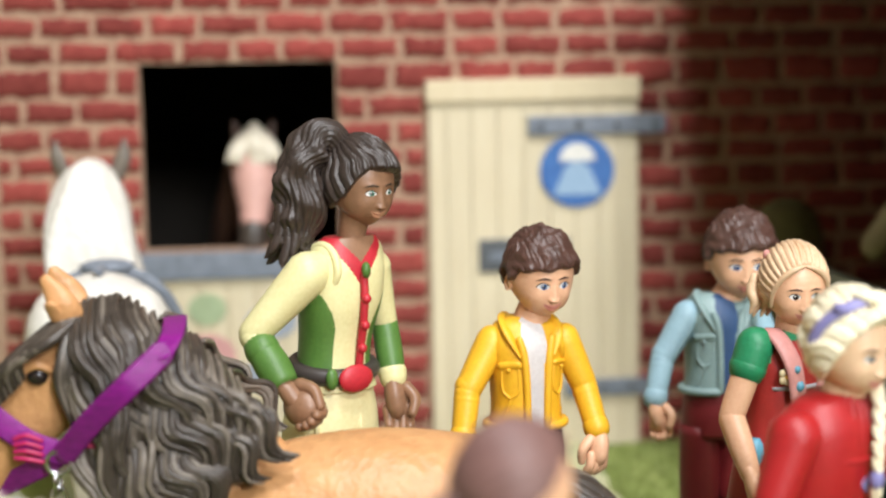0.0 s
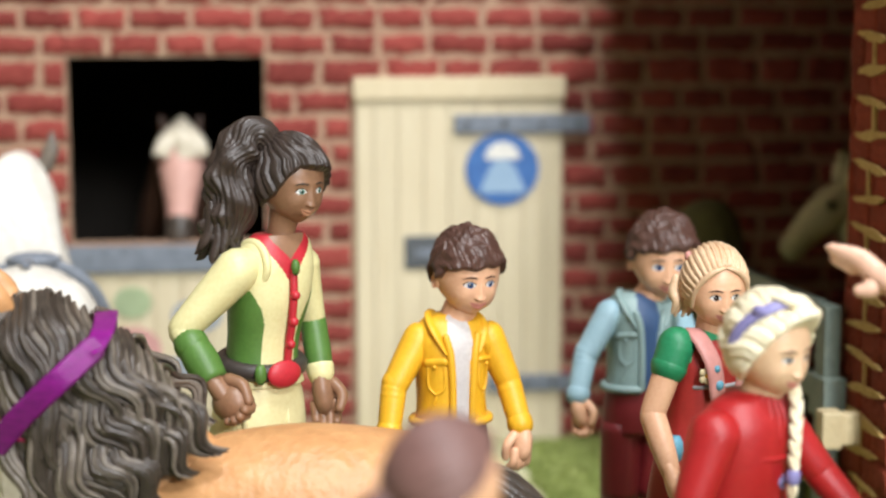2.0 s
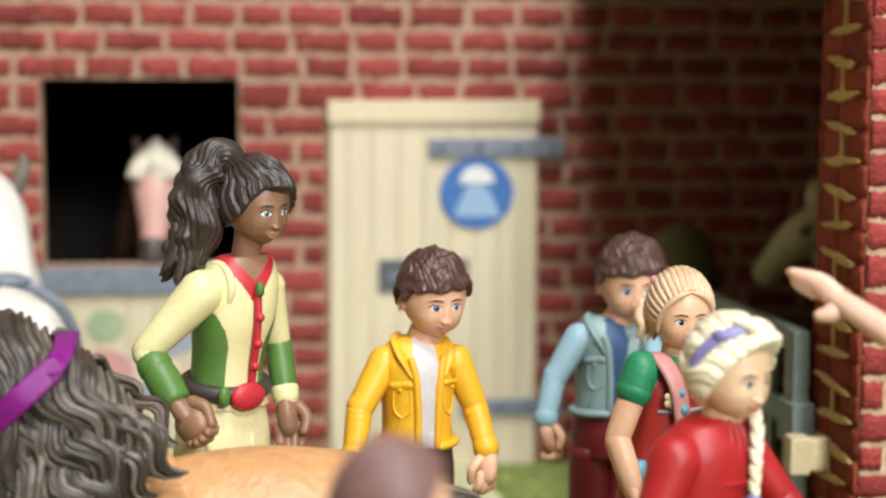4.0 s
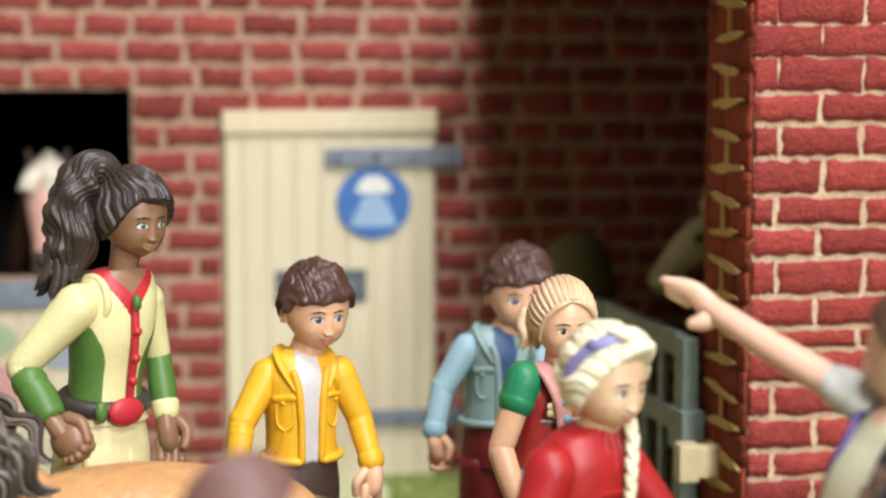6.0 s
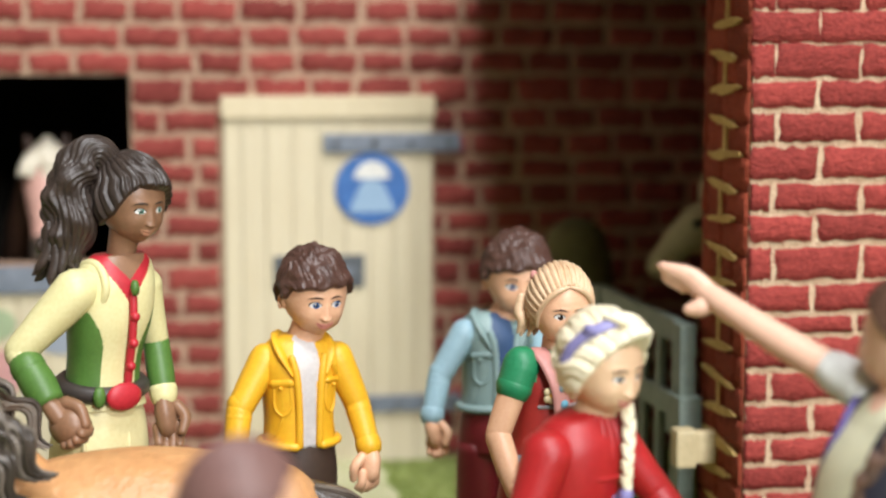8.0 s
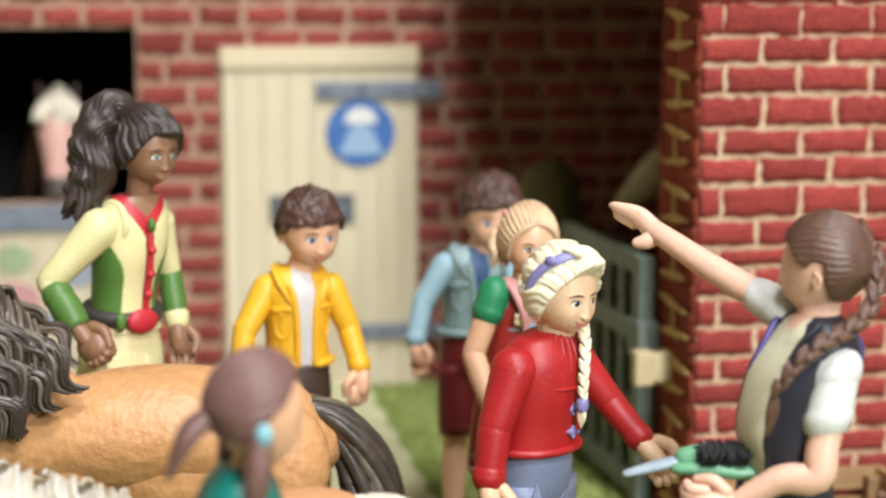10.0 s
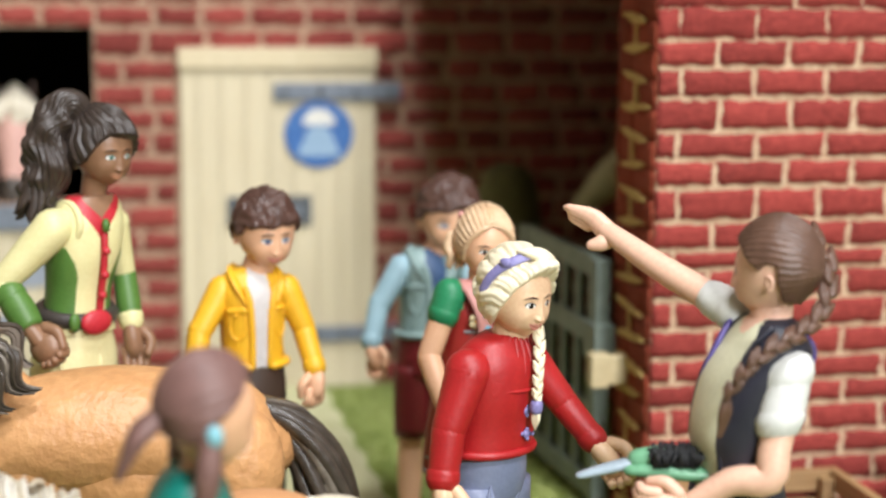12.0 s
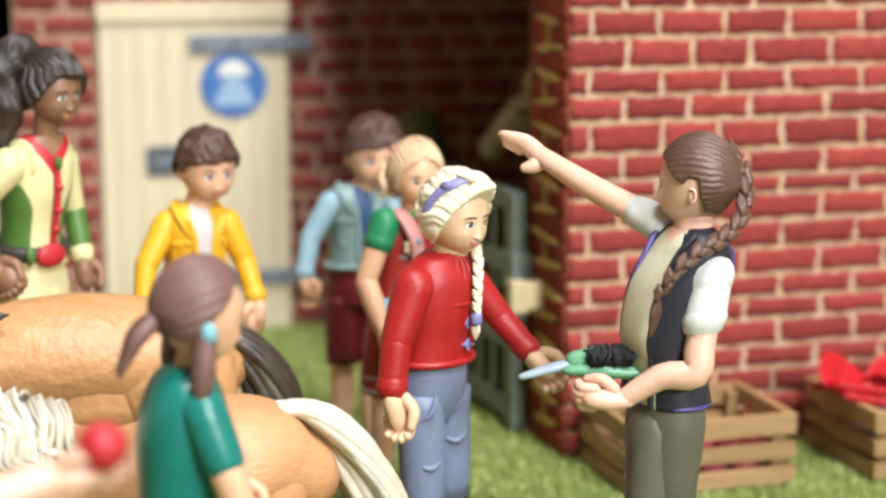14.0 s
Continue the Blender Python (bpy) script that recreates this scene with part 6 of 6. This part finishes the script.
bow = root("ribbon_bow", 29, -31.5, 2.9)
tagged(bow, "crumpled red satin ribbon heaped in the wooden crate", "ribbon")
for pts in ([(28.6, -31.5, 3.0), (27.6, -31.2, 3.9), (26.9, -31.3, 4.2), (26.75, -31.6, 3.6), (27.6, -31.7, 3.2), (28.7, -31.6, 3.0)],
            [(28.6, -31.4, 3.0), (29.8, -30.9, 3.9), (30.9, -31.0, 4.0), (30.8, -31.5, 3.4), (29.6, -31.7, 3.1)],
            [(28.6, -31.6, 3.1), (28.9, -32.2, 3.5), (29.6, -33.0, 3.1), (30.6, -33.6, 2.7)],
            [(28.5, -31.3, 3.1), (28.2, -30.3, 3.5), (29.4, -29.7, 3.2), (31.0, -29.6, 2.6)]):
    part("loop", made(tube, pts, 0.42, 0, seg=12, sub=8, flat=0.12, side=(0.2, -0.9, 0.4)), "satin_red", bow)
part("knot", made(ball, (28.6, -31.5, 3.15), (0.4, 0.35, 0.32), 0, seg=12), "satin_red", bow)
for pts in ([(27.0, -32.6, 3.1), (28.4, -33.6, 2.95), (30.2, -34.2, 3.15), (33.0, -34.4, 3.1)], [(26.7, -30.6, 3.0), (26.9, -32.2, 3.4), (28.6, -33.2, 3.3), (31.0, -33.8, 3.4)]):
    c = spline(pts, 26)
    bm = bmesh.new()
    for q in range(2):
        tube(bm, [p + 0.11 * np.array((0, math.cos(i * 0.9 + q * math.pi), math.sin(i * 0.9 + q * math.pi))) for i, p in enumerate(c)], 0.12, 0, seg=6, sub=1)
    part("cord", bm, "satin_red", bow, "twisted red cord")

bow.location.x -= 0.8 * CM

# ---- grooming tools in the woman's hand ----
colour("handle_green", (0.16, 0.38, 0.22), second=(0.12, 0.30, 0.17), rough=0.35, bump=0.05)
colour("bristle", (0.012, 0.012, 0.013), rough=0.7)
colour("blade_grey", (0.36, 0.44, 0.50), rough=0.35, bump=0.05)
brush = root("grooming_brush", 10.7, -46.9, 8.75)
tagged(brush, "green grooming brush with black bristles held in the hand", "brush")
part("handle", made(tube, [(9.3, -46.6, 8.75), (10.3, -46.9, 8.75), (11.75, -47.3, 8.6)], [0.28, 0.4, 0.3], 0, seg=14, flat=0.6, side=(0, 0, 1)), "handle_green", brush)
bm = bmesh.new()
rnd = random.Random(2)
for k in range(170):
    q, w = rnd.uniform(0, 1), rnd.uniform(-0.35, 0.35)
    p = np.array((9.75 + 1.15 * q, -46.85 - 0.25 * q + w, 8.95))
    tube(bm, [p, p + np.array((rnd.uniform(-0.15, 0.25), rnd.uniform(-0.2, 0.2), rnd.uniform(0.3, 0.55)))], [0.05, 0.04], 0, seg=4, sub=1, round_ends=False)
tagged(part("bristles", bm, "bristle", brush, "dense black bristles"), kind="stuff")
pick = root("hoof_pick", 9.2, -46.4, 8.7)
tagged(pick, "grey-bladed hoof pick with green grip held beside the brush", "hoof pick")
part("blade", made(tube, [(8.0, -46.2, 8.55), (8.8, -46.3, 8.75), (9.6, -46.45, 8.95)], [0.2, 0.3, 0.26], 0, seg=10, flat=0.5, side=(0, 0, 1)), "blade_grey", pick)
part("grip", made(tube, [(9.5, -46.45, 8.95), (10.05, -46.65, 9.12)], [0.32, 0.3], 0, seg=12), "handle_green", pick)

# ---- clear stand under the girl ----
glass = bpy.data.materials.new("clear_plastic")
glass.use_nodes = True
gb = glass.node_tree.nodes["Principled BSDF"]
gb.inputs["Base Color"].default_value, gb.inputs["Roughness"].default_value = (0.9, 0.95, 0.92, 1), 0.12
gb.inputs["Transmission Weight"].default_value, gb.inputs["IOR"].default_value = 1.0, 1.3
M["clear_plastic"] = glass
stand = part("stand", made(loft, [(8.6, -31.6, 0.0, 2.0, 2.0), (8.6, -31.6, 0.16, 2.05, 2.05), (8.6, -31.6, 0.3, 1.95, 1.95)], 0, seg=40, sub=2), "clear_plastic", origin=(8.6, -31.6, 0))
tagged(stand, "clear round plastic stand under the figurine's feet", "stand")


# ---- grass pile of the mat ----
def pile():
    rnd = np.random.default_rng(3)
    n = 42000
    x, y = rnd.uniform(-8, 36, n), rnd.uniform(-46, -0.8, n)
    keep = ~(((x > 15.8) & (y > -28.2)) | ((x > 0.4) & (x < 7.25 + 0.12 * np.sin(y * 1.7)) & (y > -25)))
    x, y = x[keep], y[keep]
    n = len(x)
    a, h = rnd.uniform(0, 6.28, n), rnd.uniform(0.14, 0.42, n)
    lx, ly = rnd.uniform(-0.16, 0.16, n), rnd.uniform(-0.16, 0.16, n)
    w = 0.045
    v = np.empty((n, 3, 3))
    v[:, 0] = np.stack([x - w * np.cos(a), y - w * np.sin(a), 0 * x], 1)
    v[:, 1] = np.stack([x + w * np.cos(a), y + w * np.sin(a), 0 * x], 1)
    v[:, 2] = np.stack([x + lx, y + ly, h], 1)
    me = bpy.data.meshes.new("grass")
    me.from_pydata((v.reshape(-1, 3) * CM).tolist(), [], np.arange(3 * n).reshape(-1, 3).tolist())
    me.materials.append(M["grass_blade"])
    return tagged(new("grass", me), "short pale green flock pile of the grass mat", "grass", kind="stuff")


pile()


def apple_holder():
    """Fair doll beside the palomino that holds out a red ball."""
    sc = Sculpt(-9.6, -60)
    hd = Head((-9.5, -60, 11.9), 1.3, 10)
    hd.face(sc, "skin_fair", "eye_dark", "lip", "hair_brown", 0.9)
    short_hair(sc, hd, "hair_brown")
    x, y = -9.6, -60.0
    sc.tube([(x, y, 9.8), (x + 0.05, y, 11.2)], [0.5, 0.46], "skin_fair")
    sc.loft([(x, y, 5.0, 1.0, 1.2), (x, y, 7.5, 1.0, 1.2), (x, y, 9.5, 0.95, 1.3), (x, y, 10.4, 0.5, 0.7)], "shirt_ivory", head=0, seg=28)
    legs(sc, [(x, y - 0.6, 5.3), (x, y + 0.6, 5.3)], [(x, y - 0.65), (x, y + 0.65)], 0.72, "jeans", "shoe_grey")
    a, b, w = (x + 0.2, y - 1.1, 9.8), (-8.6, -61.2, 10.6), (-6.6, -60.9, 11.15)
    sc.ball(a, 0.6, "shirt_ivory")
    sc.tube([a, b, w], [0.5, 0.45, 0.4], "skin_fair", seg=14)
    hand(sc, w, (1, 0.05, 0.12), 0.8, "skin_fair", thumb=(0, -0.4, 1), curl=0.4)
    sc.tube([(x, y + 1.2, 9.7), (x + 0.4, y + 1.4, 7.6), (x + 0.9, y + 1.2, 6.2)], [0.55, 0.45, 0.35], "skin_fair", seg=12)
    return sc.done("doll", "fair figurine holding out a red ball beside the palomino", "figurine", "figurines in the yard")


apple_holder()
red_ball = part("red_ball", made(ball, (-5.55, -61.0, 11.75), 0.5, 0, seg=18), "crimson", origin=(-5.55, -61, 11.25))
tagged(red_ball, "glossy red ball held in the figurine's hand", "ball")


# ---- bricks: pieces of the walls ----
def brick_mesh(name, seed, mat, w=2.5, h=1.0, d=0.13, ragged=0.06):
    """A rough, cushioned brick facing -y, about its own centre."""
    rnd = random.Random(seed)
    bm = bmesh.new()
    nx, nz = 9, 4
    grid = []
    for j in range(nz):
        row = []
        for i in range(nx):
            u, v = i / (nx - 1) * 2 - 1, j / (nz - 1) * 2 - 1
            edge = max(abs(u) ** 6, abs(v) ** 4)
            row.append(bm.verts.new((u * w / 2 * (1 - 0.035) + rnd.uniform(-ragged, ragged), -d * (1 - 0.35 * edge) + rnd.uniform(-0.035, 0.035), v * h / 2 * (1 - 0.07) + rnd.uniform(-ragged, ragged))))
        grid.append(row)
    for j in range(nz - 1):
        for i in range(nx - 1):
            bm.faces.new((grid[j][i], grid[j][i + 1], grid[j + 1][i + 1], grid[j + 1][i])).smooth = True
    rim = grid[0] + [grid[j][-1] for j in range(1, nz)] + grid[-1][-2::-1] + [grid[j][0] for j in range(nz - 2, 0, -1)]
    foot = [bm.verts.new((p.co.x * 1.03, 0.02, p.co.z * 1.06)) for p in rim]
    for k in range(len(rim)):
        bm.faces.new((rim[k], foot[k], foot[(k + 1) % len(rim)], rim[(k + 1) % len(rim)])).smooth = True
    return mesh_of(bm, name, mat)


RED = [brick_mesh("brick", 10 + k, "brick_red") for k in range(8)]
WORN = [brick_mesh("brick", 50 + k, "brick_back", ragged=0.1) for k in range(12)]
BROWN = [brick_mesh("brick", 30 + k, "brick_brown", d=0.09) for k in range(5)]


def lay(wall, meshes, x0, x1, rows, place, joint, lengths, seed, skip=lambda a, b, c, d: False, bond=None, close=99):
    """Courses between x0 and x1; place(x, z) gives the pose of a brick. bond: where the upright joints of even and odd courses lie; above close they are filled."""
    rnd = random.Random(seed)
    for r in range(len(rows) - 1):
        lo, hi = rows[r], rows[r + 1]
        x = x0 - (rnd.uniform(0.3, 0.7) * lengths[1] if r % 2 else rnd.uniform(0, 0.3))
        ends = [e + rnd.uniform(-0.15, 0.15) for e in bond[r % 2]] + [x1 + joint] if bond else ()
        x, k = (x0, 0) if bond else (x, 0)
        while x < x1 - 0.2:
            w = ends[k] - x if bond else rnd.uniform(*lengths)
            k += 1
            a, b = max(x, x0), min(x + w - joint, x1)
            x += w
            if x > x1 - 0.6:
                b, x = x1, x1
            if b - a < 0.35 or skip(a, b, lo, hi):
                continue
            ob = new("brick", rnd.choice(meshes))
            gap = joint if lo < close else 0.03
            ob.matrix_world = place((a + b) / 2, (lo + hi) / 2) @ Matrix.Diagonal(((b - a + joint - gap) / 2.5, 1, (hi - lo - gap), 1))
            ob.parent = wall


BACK_ROWS = [0.0, 1.2, 2.4, 3.65, 4.85, 6.05, 7.25, 8.47, 9.83, 11.04, 12.26, 13.6, 14.72, 16.0, 17.25, 18.75, 19.95, 21.15, 22.4, 23.6]
back_pose = lambda x, z: pose(x * CM, 0, z * CM)
for x0, x1, r0, r1, s in ((-20, -13.5, 0, 19, 1), (-4.15, -0.2, 0, 14, 2), (10.15, 28.0, 0, 14, 3), (-4.15, 28.0, 14, 15, 5), (-13.5, 28.0, 15, 19, 4)):
    lay(wall_back, WORN, x0, x1, BACK_ROWS[r0:r1 + 1], back_pose, 0.29, (2.1, 3.1), s)

RIGHT_ROWS = [0.0, 1.1, 2.2, 3.3, 4.25, 5.4, 6.35, 7.3, 8.45, 9.6, 10.75, 11.5, 12.6, 13.9, 14.95, 16.0, 17.25, 18.4, 19.45, 20.6, 21.7, 22.9, 24.0]
lay(wall_right, RED, 16.0, 37.0, RIGHT_ROWS, lambda x, z: pose(x * CM, -0.28, z * CM), 0.17, (1.9, 3.3), 7,
    bond=((16.95, 20.0, 22.65, 25.5, 29.0, 31.9, 34.9), (18.4, 21.3, 23.9, 27.45, 30.5, 33.4)), close=19.4)
REVEAL_ROWS = [k * 1.12 for k in range(22)]
lay(wall_reveal, BROWN, 23.45, 27.98, REVEAL_ROWS, lambda y, z: pose(0.1593, -y * CM, z * CM, 0, 0, -90), 0.07, (2.0, 2.5), 9)


def smears(bm):
    """Ochre mortar squeezed out of the joints of the end face, in rough lens shapes."""
    rnd = random.Random(4)
    for k, z in enumerate(REVEAL_ROWS[1:-1]):
        mid = -25.75 + rnd.uniform(-0.2, 0.2)
        half, tall = rnd.uniform(1.3, 1.8), rnd.uniform(0.13, 0.2)
        shapes = [[(mid + half * math.cos(a) * rnd.uniform(0.85, 1.1), z + tall * math.sin(a) * rnd.uniform(0.6, 1.2) + 0.12 * math.cos(a) * (1 if k % 2 else -1)) for a in np.linspace(0, 2 * math.pi, 14, endpoint=False)]]
        if k % 2 == 0:
            w = rnd.uniform(0.07, 0.12)
            shapes.append([(mid - w, z), (mid + w, z), (mid + w * 0.7, z + 0.6), (mid + w, z + 1.12), (mid - w, z + 1.12), (mid - w * 0.7, z + 0.5)])
        for n, pts in enumerate(shapes):
            front = [bm.verts.new((15.76 - 0.012 * n, y, h)) for y, h in pts]
            rear = [bm.verts.new((15.95, y, h)) for y, h in pts]
            bm.faces.new(front[::-1])
            for i in range(len(pts)):
                j = (i + 1) % len(pts)
                bm.faces.new((front[i], front[j], rear[j], rear[i]))


part("mortar", made(smears), "mortar_ochre", wall_reveal, "rough ochre mortar squeezed from the joints")
